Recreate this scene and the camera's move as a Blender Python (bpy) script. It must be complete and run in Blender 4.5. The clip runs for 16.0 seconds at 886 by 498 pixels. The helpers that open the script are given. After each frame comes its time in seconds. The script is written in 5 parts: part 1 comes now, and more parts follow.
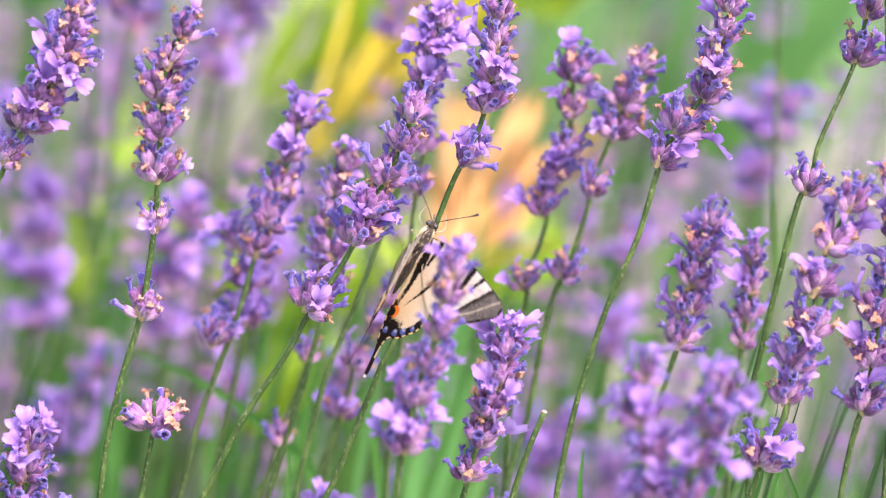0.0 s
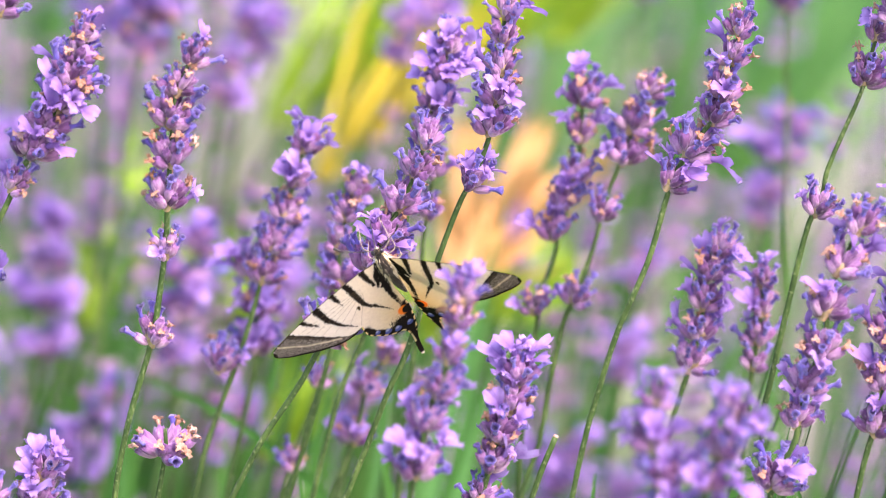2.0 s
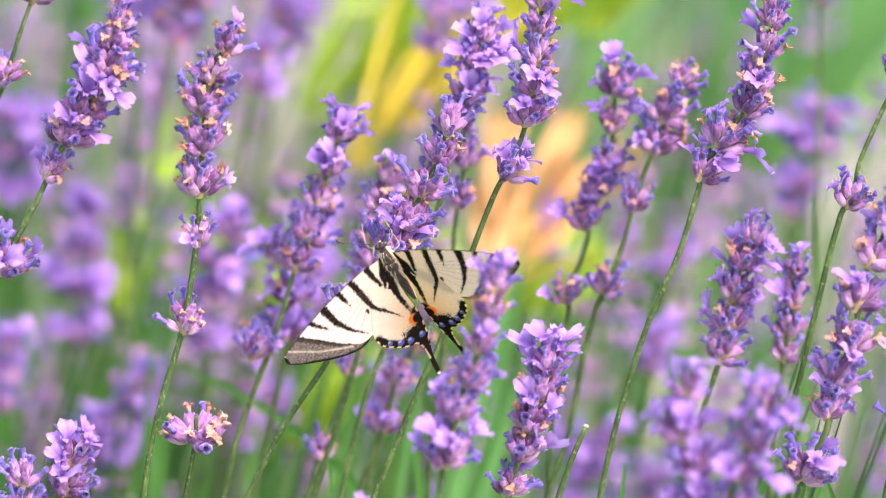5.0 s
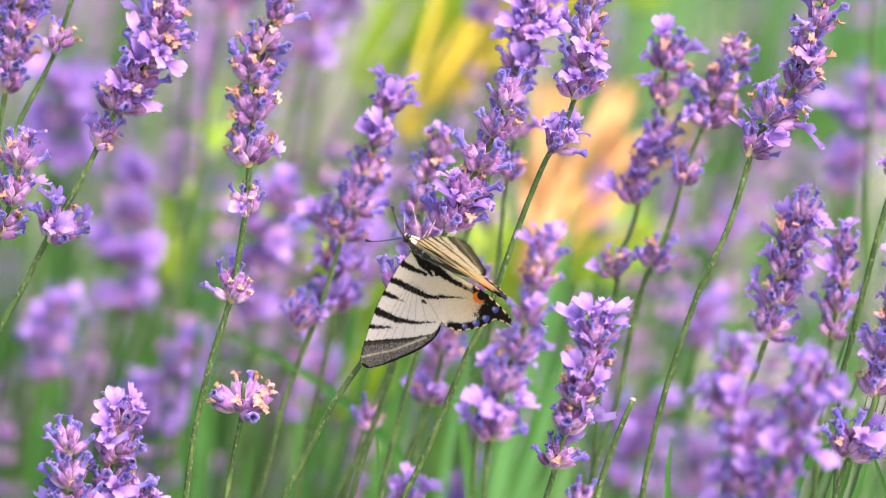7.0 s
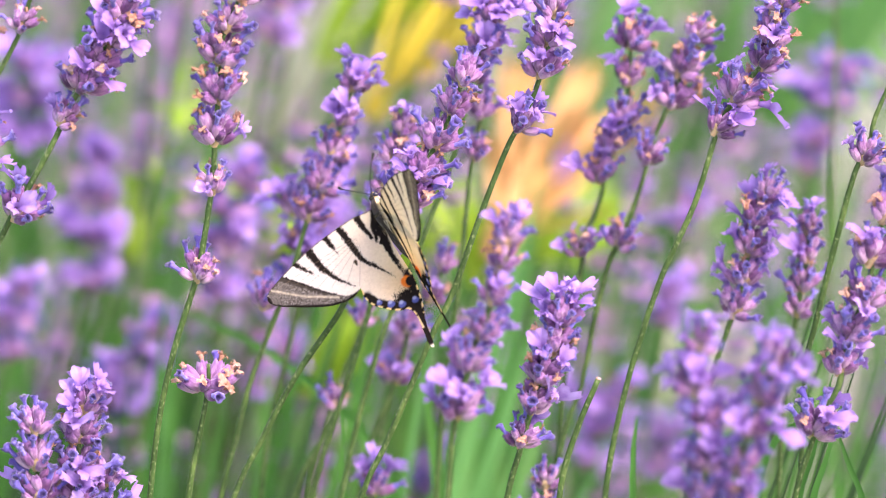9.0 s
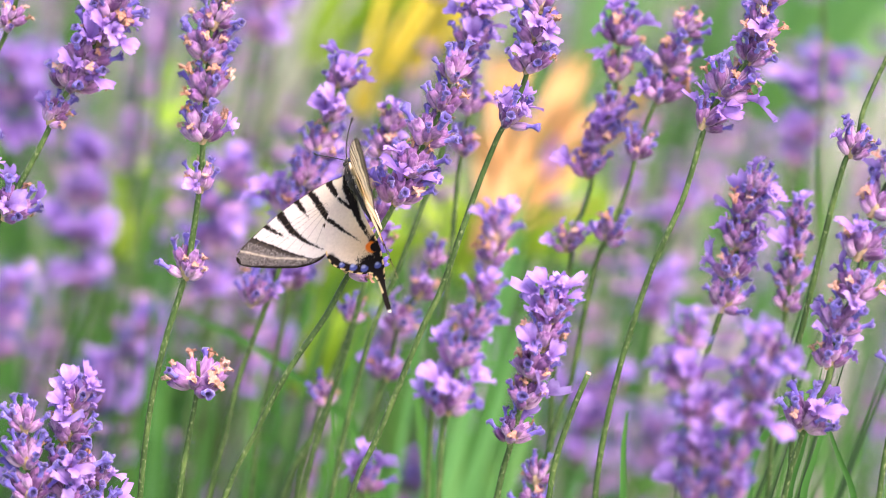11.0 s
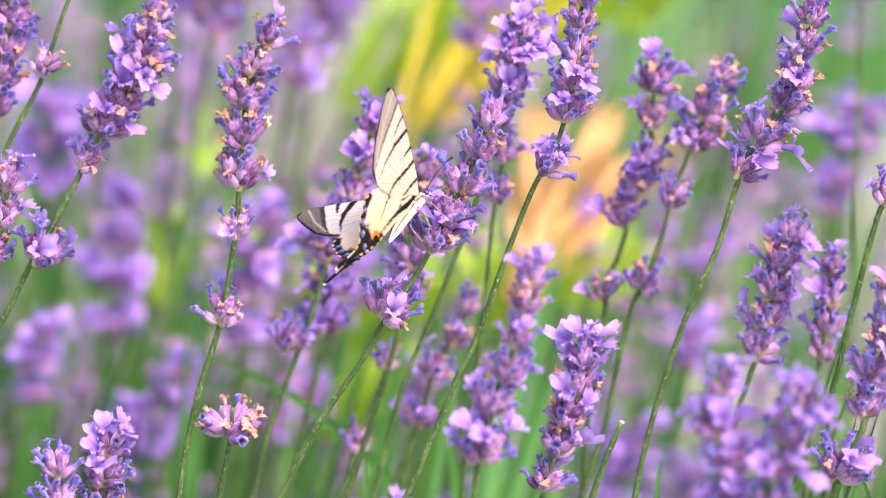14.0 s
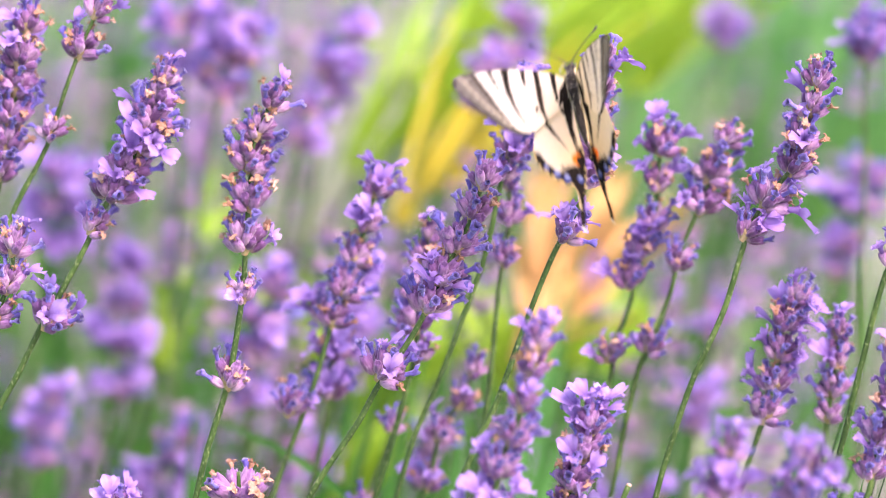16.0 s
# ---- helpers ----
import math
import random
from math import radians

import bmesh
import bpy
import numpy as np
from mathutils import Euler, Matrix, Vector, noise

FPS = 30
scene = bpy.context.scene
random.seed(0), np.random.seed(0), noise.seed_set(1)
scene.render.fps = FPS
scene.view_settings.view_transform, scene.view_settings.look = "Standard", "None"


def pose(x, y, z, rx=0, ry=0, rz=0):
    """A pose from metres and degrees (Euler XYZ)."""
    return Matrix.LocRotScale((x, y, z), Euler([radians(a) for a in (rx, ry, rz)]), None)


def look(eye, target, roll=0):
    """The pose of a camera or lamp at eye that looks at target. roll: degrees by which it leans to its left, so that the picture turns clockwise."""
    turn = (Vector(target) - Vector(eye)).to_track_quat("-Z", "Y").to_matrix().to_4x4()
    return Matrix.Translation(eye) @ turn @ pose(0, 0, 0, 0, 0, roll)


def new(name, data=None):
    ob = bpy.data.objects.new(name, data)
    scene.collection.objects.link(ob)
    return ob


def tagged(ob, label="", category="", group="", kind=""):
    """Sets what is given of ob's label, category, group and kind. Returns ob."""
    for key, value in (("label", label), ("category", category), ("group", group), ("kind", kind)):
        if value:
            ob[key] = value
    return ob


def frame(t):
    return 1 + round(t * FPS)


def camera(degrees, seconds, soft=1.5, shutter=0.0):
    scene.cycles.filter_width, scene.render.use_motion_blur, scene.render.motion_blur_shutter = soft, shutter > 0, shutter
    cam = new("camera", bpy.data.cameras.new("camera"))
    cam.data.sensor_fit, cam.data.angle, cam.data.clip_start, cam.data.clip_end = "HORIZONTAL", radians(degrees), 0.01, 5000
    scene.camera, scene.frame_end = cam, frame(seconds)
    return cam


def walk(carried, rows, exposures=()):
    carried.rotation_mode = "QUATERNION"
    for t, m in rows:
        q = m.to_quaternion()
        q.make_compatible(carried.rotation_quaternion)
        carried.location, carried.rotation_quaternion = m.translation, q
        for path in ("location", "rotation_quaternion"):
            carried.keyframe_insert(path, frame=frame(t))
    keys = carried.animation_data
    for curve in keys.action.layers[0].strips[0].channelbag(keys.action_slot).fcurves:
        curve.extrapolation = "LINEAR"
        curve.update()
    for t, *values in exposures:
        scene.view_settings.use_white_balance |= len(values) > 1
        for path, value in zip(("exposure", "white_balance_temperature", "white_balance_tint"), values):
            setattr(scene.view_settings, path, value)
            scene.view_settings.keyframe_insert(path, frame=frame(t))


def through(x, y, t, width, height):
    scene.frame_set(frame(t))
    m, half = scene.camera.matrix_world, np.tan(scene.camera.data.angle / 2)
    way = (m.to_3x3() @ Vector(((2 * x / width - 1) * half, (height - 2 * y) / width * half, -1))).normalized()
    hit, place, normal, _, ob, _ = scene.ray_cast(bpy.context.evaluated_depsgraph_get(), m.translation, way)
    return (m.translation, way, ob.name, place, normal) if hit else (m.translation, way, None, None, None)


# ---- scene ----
cam = camera(11, 16.0, soft=0.7, shutter=0.5)
# Long lens, wide open: sharp at the feeding butterfly, soft before and behind it.
cam.data.dof.use_dof = True
cam.data.dof.focus_distance, cam.data.dof.aperture_fstop = 1.329, 9.5
EYE = (0.0, -1.30, 0.82)


def aim(tilt, turn, roll):
    """The camera stands on one spot; it is turned, tilted and rolled."""
    return pose(*EYE, tilt, 0, turn) @ pose(0, 0, 0, 0, 0, roll)


walk(cam, [
    (0.0, aim(78.173, -1.154, -0.461)),
    (0.5, aim(78.257, -1.277, -0.510)),
    (1.0, aim(78.335, -1.401, -0.752)),
    (1.5, aim(78.411, -1.344, -0.588)),
    (2.0, aim(78.489, -1.027, -0.878)),
    (2.5, aim(78.373, -0.846, -0.537)),
    (3.0, aim(78.331, -0.720, -0.930)),
    (5.5, aim(78.356, -0.590, -0.474)),
    (6.0, aim(78.325, -0.351, -0.503)),
    (6.5, aim(78.204, -0.108, -0.051)),
    (7.0, aim(78.000, 0.000, 0.000)),
    (7.5, aim(77.934, 0.028, 0.003)),
    (8.0, aim(77.875, -0.167, -0.053)),
    (8.5, aim(77.807, -0.200, 0.046)),
    (9.0, aim(77.746, -0.442, 0.019)),
    (9.5, aim(77.686, -0.552, -0.111)),
    (12.0, aim(77.719, -0.557, -0.352)),
    (12.5, aim(77.843, -0.483, -0.165)),
    (13.0, aim(77.976, -0.398, -0.124)),
    (13.5, aim(78.154, -0.240, -0.188)),
    (14.0, aim(78.288, -0.149, -0.111)),
    (14.5, aim(78.523, -0.141, -0.220)),
    (15.0, aim(78.756, -0.126, -0.173)),
    (15.5, aim(78.918, -0.100, -0.150)),
    (16.0, aim(79.078, -0.071, -0.298)),
], exposures=[(0.0, 2.06, 6850, 35), (16.0, 2.06, 6850, 35)])

# ---- world, sun, exposure ----
world = bpy.data.worlds.new("sky")
scene.world = world
world.use_nodes = True
wn = world.node_tree
wn.nodes.clear()
sky = wn.nodes.new("ShaderNodeTexSky")
sky.sky_type = "NISHITA"
sky.sun_disc = False
sky.sun_elevation, sky.sun_rotation = radians(49), radians(141)
sky.air_density, sky.dust_density = 1.0, 3.0
sky_bg = wn.nodes.new("ShaderNodeBackground")
sky_bg.inputs["Strength"].default_value = 0.14
sky_out = wn.nodes.new("ShaderNodeOutputWorld")
wn.links.new(sky.outputs[0], sky_bg.inputs[0])
wn.links.new(sky_bg.outputs[0], sky_out.inputs[0])

sun_lamp = bpy.data.lights.new("sun", "SUN")
sun_lamp.energy, sun_lamp.angle, sun_lamp.color = 1.5, radians(30), (1.0, 0.93, 0.84)
sun = new("sun", sun_lamp)
sun.matrix_world = look((1.62, -2.0, 3.0), (0, 0, 0))


# ---- materials ----
def material(name, build):
    m = bpy.data.materials.new(name)
    m.use_nodes = True
    nt = m.node_tree
    bsdf = nt.nodes["Principled BSDF"]
    build(nt, bsdf)
    return m


def node(nt, kind, **values):
    n = nt.nodes.new(kind)
    for key, value in values.items():
        n.inputs[key].default_value = value
    return n


def ramp(nt, source, stops):
    r = nt.nodes.new("ShaderNodeValToRGB")
    e = r.color_ramp.elements
    while len(e) < len(stops):
        e.new(0.5)
    for k, (at, c) in zip(e, stops):
        k.position, k.color = at, (*c, 1)
    nt.links.new(source, r.inputs[0])
    return r.outputs[0]


def mix(nt, fac, a, b, blend="MIX"):
    n = nt.nodes.new("ShaderNodeMix")
    n.data_type, n.blend_type = "RGBA", blend
    for value, sock in ((fac, n.inputs[0]), (a, n.inputs[6]), (b, n.inputs[7])):
        if isinstance(value, bpy.types.NodeSocket):
            nt.links.new(value, sock)
        else:
            sock.default_value = (*value, 1) if isinstance(value, tuple) else value
    return n.outputs[2]


def noise_out(nt, scale, detail=3.0, stretch=None, coords="Object"):
    tc = nt.nodes.new("ShaderNodeTexCoord")
    n = node(nt, "ShaderNodeTexNoise", Scale=scale, Detail=detail)
    src = tc.outputs[coords]
    if stretch:
        mp = node(nt, "ShaderNodeMapping", Scale=stretch)
        nt.links.new(src, mp.inputs[0])
        src = mp.outputs[0]
    nt.links.new(src, n.inputs["Vector"])
    return n.outputs[0]


def chance(nt, joined):
    if joined:
        return nt.nodes.new("ShaderNodeNewGeometry").outputs["Random Per Island"]
    return nt.nodes.new("ShaderNodeObjectInfo").outputs["Random"]


def bump(nt, bsdf, height, strength, distance):
    b = node(nt, "ShaderNodeBump", Strength=strength, Distance=distance)
    nt.links.new(height, b.inputs["Height"])
    nt.links.new(b.outputs[0], bsdf.inputs["Normal"])


def soft_leaf(nt, bsdf, colour, through, rough=0.6):
    """Thin plant tissue: part of the light comes through it."""
    nt.links.new(colour, bsdf.inputs["Base Color"])
    bsdf.inputs["Roughness"].default_value = rough
    bsdf.inputs["Specular IOR Level"].default_value = 0.25
    tr = nt.nodes.new("ShaderNodeBsdfTranslucent")
    nt.links.new(colour, tr.inputs[0])
    mx = node(nt, "ShaderNodeMixShader", Fac=through)
    out = nt.nodes["Material Output"]
    nt.links.new(bsdf.outputs[0], mx.inputs[1])
    nt.links.new(tr.outputs[0], mx.inputs[2])
    nt.links.new(mx.outputs[0], out.inputs[0])


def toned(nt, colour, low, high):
    """Multiply a colour by the tone attribute, from low to high."""
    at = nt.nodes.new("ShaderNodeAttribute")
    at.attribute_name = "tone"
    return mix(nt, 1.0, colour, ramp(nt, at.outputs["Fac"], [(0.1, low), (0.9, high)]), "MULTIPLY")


def calyx_look(joined):
    def build(nt, bsdf):
        c = ramp(nt, chance(nt, joined), [(0.0, (0.08, 0.03, 0.085)), (0.35, (0.23, 0.105, 0.245)), (0.7, (0.40, 0.225, 0.41)), (1.0, (0.53, 0.35, 0.52))])
        n = noise_out(nt, 1300, 4.0, (1, 1, 0.4))
        c = mix(nt, ramp(nt, n, [(0.36, (0.55, 0.55, 0.55)), (0.48, (0, 0, 0))]), c, (0.11, 0.04, 0.16))
        c = mix(nt, ramp(nt, n, [(0.54, (0, 0, 0)), (0.74, (0.55, 0.55, 0.55))]), c, (0.60, 0.48, 0.66))
        at = nt.nodes.new("ShaderNodeAttribute")
        at.attribute_name = "age"
        c = mix(nt, ramp(nt, at.outputs["Fac"], [(0.0, (0.6, 0.6, 0.6)), (0.28, (0, 0, 0))]), c, (0.50, 0.38, 0.34))
        c = mix(nt, ramp(nt, at.outputs["Fac"], [(0.62, (0, 0, 0)), (0.95, (0.7, 0.7, 0.7))]), c, (0.22, 0.10, 0.29))
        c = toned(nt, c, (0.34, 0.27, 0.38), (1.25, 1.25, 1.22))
        soft_leaf(nt, bsdf, c, 0.10, 0.85)
        bsdf.inputs["Sheen Weight"].default_value = 0.3
        bsdf.inputs["Sheen Roughness"].default_value = 0.4
        bsdf.inputs["Sheen Tint"].default_value = (0.86, 0.78, 0.95, 1)
        bump(nt, bsdf, n, 1.0, 0.0007)
    return build


def corolla_look(joined):
    def build(nt, bsdf):
        c = ramp(nt, chance(nt, joined), [(0.0, (0.36, 0.22, 0.59)), (0.5, (0.43, 0.28, 0.66)), (1.0, (0.50, 0.35, 0.72))])
        n = noise_out(nt, 420, 3.0)
        c = mix(nt, ramp(nt, n, [(0.42, (0, 0, 0)), (0.68, (0.8, 0.8, 0.8))]), c, (0.33, 0.20, 0.56))
        c = toned(nt, c, (0.46, 0.36, 0.54), (1.0, 1.0, 1.0))
        soft_leaf(nt, bsdf, c, 0.42, 0.65)
        bump(nt, bsdf, n, 0.5, 0.0004)
    return build


def wilted_look(joined):
    def build(nt, bsdf):
        c = ramp(nt, chance(nt, joined), [(0.0, (0.09, 0.07, 0.32)), (0.5, (0.16, 0.14, 0.50)), (1.0, (0.27, 0.23, 0.64))])
        n = noise_out(nt, 1500, 3.0)
        c = mix(nt, ramp(nt, n, [(0.42, (0, 0, 0)), (0.66, (0.9, 0.9, 0.9))]), c, (0.10, 0.06, 0.26))
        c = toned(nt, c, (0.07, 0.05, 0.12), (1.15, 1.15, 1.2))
        soft_leaf(nt, bsdf, c, 0.2, 0.75)
        bsdf.inputs["Sheen Weight"].default_value = 0.3
        bump(nt, bsdf, n, 0.9, 0.0004)
    return build


def dried_look(joined):
    def build(nt, bsdf):
        c = ramp(nt, chance(nt, joined), [(0.0, (0.28, 0.16, 0.11)), (0.5, (0.43, 0.27, 0.20)), (1.0, (0.53, 0.39, 0.33))])
        n = noise_out(nt, 1200, 3.0)
        c = mix(nt, ramp(nt, n, [(0.4, (0, 0, 0)), (0.7, (1, 1, 1))]), c, (0.45, 0.20, 0.12))
        soft_leaf(nt, bsdf, c, 0.25, 0.8)
        bump(nt, bsdf, n, 0.6, 0.0003)
    return build


def bract_look(nt, bsdf):
    n = noise_out(nt, 600, 3.0)
    c = ramp(nt, n, [(0.35, (0.34, 0.22, 0.12)), (0.55, (0.50, 0.40, 0.24)), (0.75, (0.62, 0.36, 0.20))])
    soft_leaf(nt, bsdf, c, 0.2, 0.8)
    bump(nt, bsdf, n, 0.5, 0.0003)


def stem_look(nt, bsdf):
    n = noise_out(nt, 260, 4.0, (1, 1, 0.5))
    c = ramp(nt, n, [(0.3, (0.018, 0.05, 0.010)), (0.55, (0.040, 0.09, 0.020)), (0.8, (0.10, 0.17, 0.042))])
    fine = noise_out(nt, 1200, 2.0, (1, 1, 0.6))
    c = mix(nt, ramp(nt, fine, [(0.55, (0, 0, 0)), (0.75, (0.6, 0.6, 0.6))]), c, (0.30, 0.36, 0.18))
    soft_leaf(nt, bsdf, c, 0.08, 0.6)
    bump(nt, bsdf, fine, 0.5, 0.0002)


def blade_look(dark, mid, light, through=0.4):
    def build(nt, bsdf):
        n = noise_out(nt, 40, 4.0, (1, 1, 0.15))
        c = ramp(nt, n, [(0.3, dark), (0.5, mid), (0.75, light)])
        r = ramp(nt, chance(nt, True), [(0.0, dark), (0.5, mid), (1.0, light)])
        soft_leaf(nt, bsdf, mix(nt, 0.5, c, r), through, 0.5)
        bump(nt, bsdf, noise_out(nt, 700, 2.0, (1, 1, 0.05)), 0.3, 0.0003)
    return build


def ground_look(nt, bsdf):
    a, b = noise_out(nt, 1.3, 5.0), noise_out(nt, 45, 4.0)
    c = ramp(nt, a, [(0.40, (0.04, 0.15, 0.025)), (0.58, (0.10, 0.24, 0.045)), (0.76, (0.22, 0.19, 0.13))])
    c = mix(nt, ramp(nt, b, [(0.35, (0, 0, 0)), (0.7, (0.5, 0.5, 0.5))]), c, (0.13, 0.19, 0.07))
    nt.links.new(c, bsdf.inputs["Base Color"])
    bsdf.inputs["Roughness"].default_value = 0.9
    bump(nt, bsdf, b, 0.8, 0.02)


def path_look(nt, bsdf):
    a, b = noise_out(nt, 3.0, 5.0), noise_out(nt, 90, 4.0)
    c = ramp(nt, a, [(0.35, (0.31, 0.27, 0.25)), (0.65, (0.43, 0.38, 0.36))])
    c = mix(nt, ramp(nt, b, [(0.4, (0, 0, 0)), (0.7, (0.6, 0.6, 0.6))]), c, (0.24, 0.20, 0.17))
    nt.links.new(c, bsdf.inputs["Base Color"])
    bsdf.inputs["Roughness"].default_value = 0.95
    bump(nt, bsdf, b, 0.9, 0.01)


def wing_look(nt, bsdf):
    """The scale pattern of the wing is held by its vertices."""
    at = nt.nodes.new("ShaderNodeVertexColor")
    at.layer_name = "scales"
    n = noise_out(nt, 1500, 2.0)
    c = mix(nt, ramp(nt, n, [(0.4, (0, 0, 0)), (0.8, (0.2, 0.2, 0.2))]), at.outputs[0], (0.6, 0.54, 0.46), "MULTIPLY")
    soft_leaf(nt, bsdf, c, 0.58, 0.7)
    # the light that comes through a wing is warmer
    glow = next(n for n in nt.nodes if n.bl_idname == "ShaderNodeBsdfTranslucent")
    nt.links.new(mix(nt, 1.0, c, (1.0, 0.93, 0.74), "MULTIPLY"), glow.inputs[0])
    bsdf.inputs["Specular IOR Level"].default_value = 0.08
    bump(nt, bsdf, noise_out(nt, 350, 3.0), 0.3, 0.0003)


def fur_look(nt, bsdf):
    n = noise_out(nt, 4000, 3.0, (1.0, 0.15, 1.0))
    at = nt.nodes.new("ShaderNodeVertexColor")
    at.layer_name = "scales"
    c = mix(nt, ramp(nt, n, [(0.5, (0, 0, 0)), (0.75, (0.22, 0.22, 0.22))]), at.outputs[0], (0.40, 0.34, 0.24))
    nt.links.new(c, bsdf.inputs["Base Color"])
    bsdf.inputs["Roughness"].default_value = 0.8
    bsdf.inputs["Sheen Weight"].default_value = 0.1
    bsdf.inputs["Specular IOR Level"].default_value = 0.1
    bump(nt, bsdf, n, 0.8, 0.0004)


def plain_look(colour, rough):
    def build(nt, bsdf):
        n = noise_out(nt, 900, 2.0)
        c = mix(nt, ramp(nt, n, [(0.4, (0, 0, 0)), (0.7, (0.4, 0.4, 0.4))]), colour, tuple(min(1.0, v * 1.8 + 0.02) for v in colour))
        nt.links.new(c, bsdf.inputs["Base Color"])
        bsdf.inputs["Roughness"].default_value = rough
    return build


CALYX, CALYX_J = material("calyx", calyx_look(False)), material("calyx_joined", calyx_look(True))
PETAL, PETAL_J = material("corolla", corolla_look(False)), material("corolla_joined", corolla_look(True))
WILT, WILT_J = material("wilted", wilted_look(False)), material("wilted_joined", wilted_look(True))
DRY, DRY_J = material("dried", dried_look(False)), material("dried_joined", dried_look(True))
BRACT, STEM, GROUND = material("bract", bract_look), material("stem", stem_look), material("grass_ground", ground_look)
PATH = material("dusty_path", path_look)
BLADE = material("green_blade", blade_look((0.008, 0.05, 0.010), (0.036, 0.17, 0.028), (0.14, 0.36, 0.065)))
GREEN = material("bright_green_blade", blade_look((0.03, 0.15, 0.04), (0.09, 0.30, 0.08), (0.22, 0.46, 0.14)))
# leaf green darkened: the shade inside the bush is put into the colour
SHADED_LEAF = material("shaded_lavender_leaf", blade_look((0.006, 0.022, 0.007), (0.014, 0.05, 0.014), (0.04, 0.10, 0.032), 0.2))
LIME = material("lime_blade", blade_look((0.12, 0.29, 0.02), (0.25, 0.46, 0.03), (0.45, 0.56, 0.05)))
YELLOW = material("yellow_blade", blade_look((0.38, 0.31, 0.02), (0.56, 0.45, 0.03), (0.66, 0.57, 0.12)))
ORANGE = material("orange_blade", blade_look((0.50, 0.26, 0.08), (0.62, 0.36, 0.13), (0.66, 0.48, 0.24)))
STRAW = material("straw_blade", blade_look((0.22, 0.30, 0.17), (0.38, 0.43, 0.30), (0.58, 0.58, 0.46)))
WING, FUR = material("wing_scales", wing_look), material("body_fur", fur_look)
DARK, EYE_M, LEG = material("dark_horn", plain_look((0.012, 0.010, 0.012), 0.35)), material("eye", plain_look((0.02, 0.018, 0.03), 0.15)), material("pale_leg", plain_look((0.26, 0.21, 0.17), 0.6))


# ---- building helpers ----
def mesh_of(name, verts, faces, materials, indices=None, smooth=True, tone=None, age=None):
    me = bpy.data.meshes.new(name)
    me.from_pydata([tuple(v) for v in verts], [], [tuple(int(i) for i in f) for f in faces])
    for m in materials:
        me.materials.append(m)
    if indices is not None:
        me.polygons.foreach_set("material_index", list(indices))
    me.polygons.foreach_set("use_smooth", [smooth] * len(me.polygons))
    if tone is not None:
        me.attributes.new("tone", "FLOAT", "POINT").data.foreach_set("value", list(tone))
    if age is not None:
        me.attributes.new("age", "FLOAT", "POINT").data.foreach_set("value", list(age))
    me.update()
    return me


def part(name, me, parent, m=None, label=""):
    ob = new(name, me)
    ob.parent = parent
    if m is not None:
        ob.matrix_basis = m
    return tagged(ob, label) if label else ob


def tube(path, radii, sides=8, ridge=0.0):
    """Vertices and faces of a tapering tube round a path, with closed ends."""
    path = [Vector(p) for p in path]
    verts, faces = [], []
    side = Vector((0, 1, 0.02))
    for i, p in enumerate(path):
        ahead = (path[min(i + 1, len(path) - 1)] - path[max(i - 1, 0)]).normalized()
        a = ahead.cross(side).normalized()
        b = a.cross(ahead).normalized()
        for k in range(sides):
            ang = math.tau * k / sides
            r = radii[i] * (1 + (ridge if k % 2 else -ridge))
            verts.append(p + (a * math.cos(ang) + b * math.sin(ang)) * r)
    for i in range(len(path) - 1):
        for k in range(sides):
            n = (k + 1) % sides
            faces.append((i * sides + k, i * sides + n, (i + 1) * sides + n, (i + 1) * sides + k))
    faces.append(tuple(range(sides - 1, -1, -1)))
    faces.append(tuple((len(path) - 1) * sides + k for k in range(sides)))
    return np.array([tuple(v) for v in verts]), faces


def smooth_path(points, steps):
    """A smooth curve through the points, steady where they lie unevenly."""
    pts = [Vector(p) for p in points]
    at = [0.0]
    for a, b in zip(pts, pts[1:]):
        at.append(at[-1] + max((b - a).length, 1e-9))
    last = len(pts) - 1
    slope = [(pts[min(i + 1, last)] - pts[max(i - 1, 0)]) / (at[min(i + 1, last)] - at[max(i - 1, 0)]) for i in range(last + 1)]
    res = []
    for i in range(last):
        h = at[i + 1] - at[i]
        for k in range(steps):
            t = k / steps
            res.append((2 * t ** 3 - 3 * t * t + 1) * pts[i] + (t ** 3 - 2 * t * t + t) * h * slope[i]
                       + (3 * t * t - 2 * t ** 3) * pts[i + 1] + (t ** 3 - t * t) * h * slope[i + 1])
    return res + [pts[-1]]


def revolve(profile, sides, wobble, rng, close=True):
    verts, faces = [], []
    for i, (r, z) in enumerate(profile):
        for k in range(sides):
            a = math.tau * (k + 0.5 * (i % 2) * 0) / sides
            q = r * (1 + rng.uniform(-wobble, wobble))
            verts.append((q * math.cos(a), q * math.sin(a), z * (1 + rng.uniform(-wobble, wobble) * 0.3)))
    for i in range(len(profile) - 1):
        for k in range(sides):
            n = (k + 1) % sides
            faces.append((i * sides + k, i * sides + n, (i + 1) * sides + n, (i + 1) * sides + k))
    if close:
        faces.append(tuple((len(profile) - 1) * sides + k for k in range(sides)))
    return np.array(verts), faces


MM = 0.001


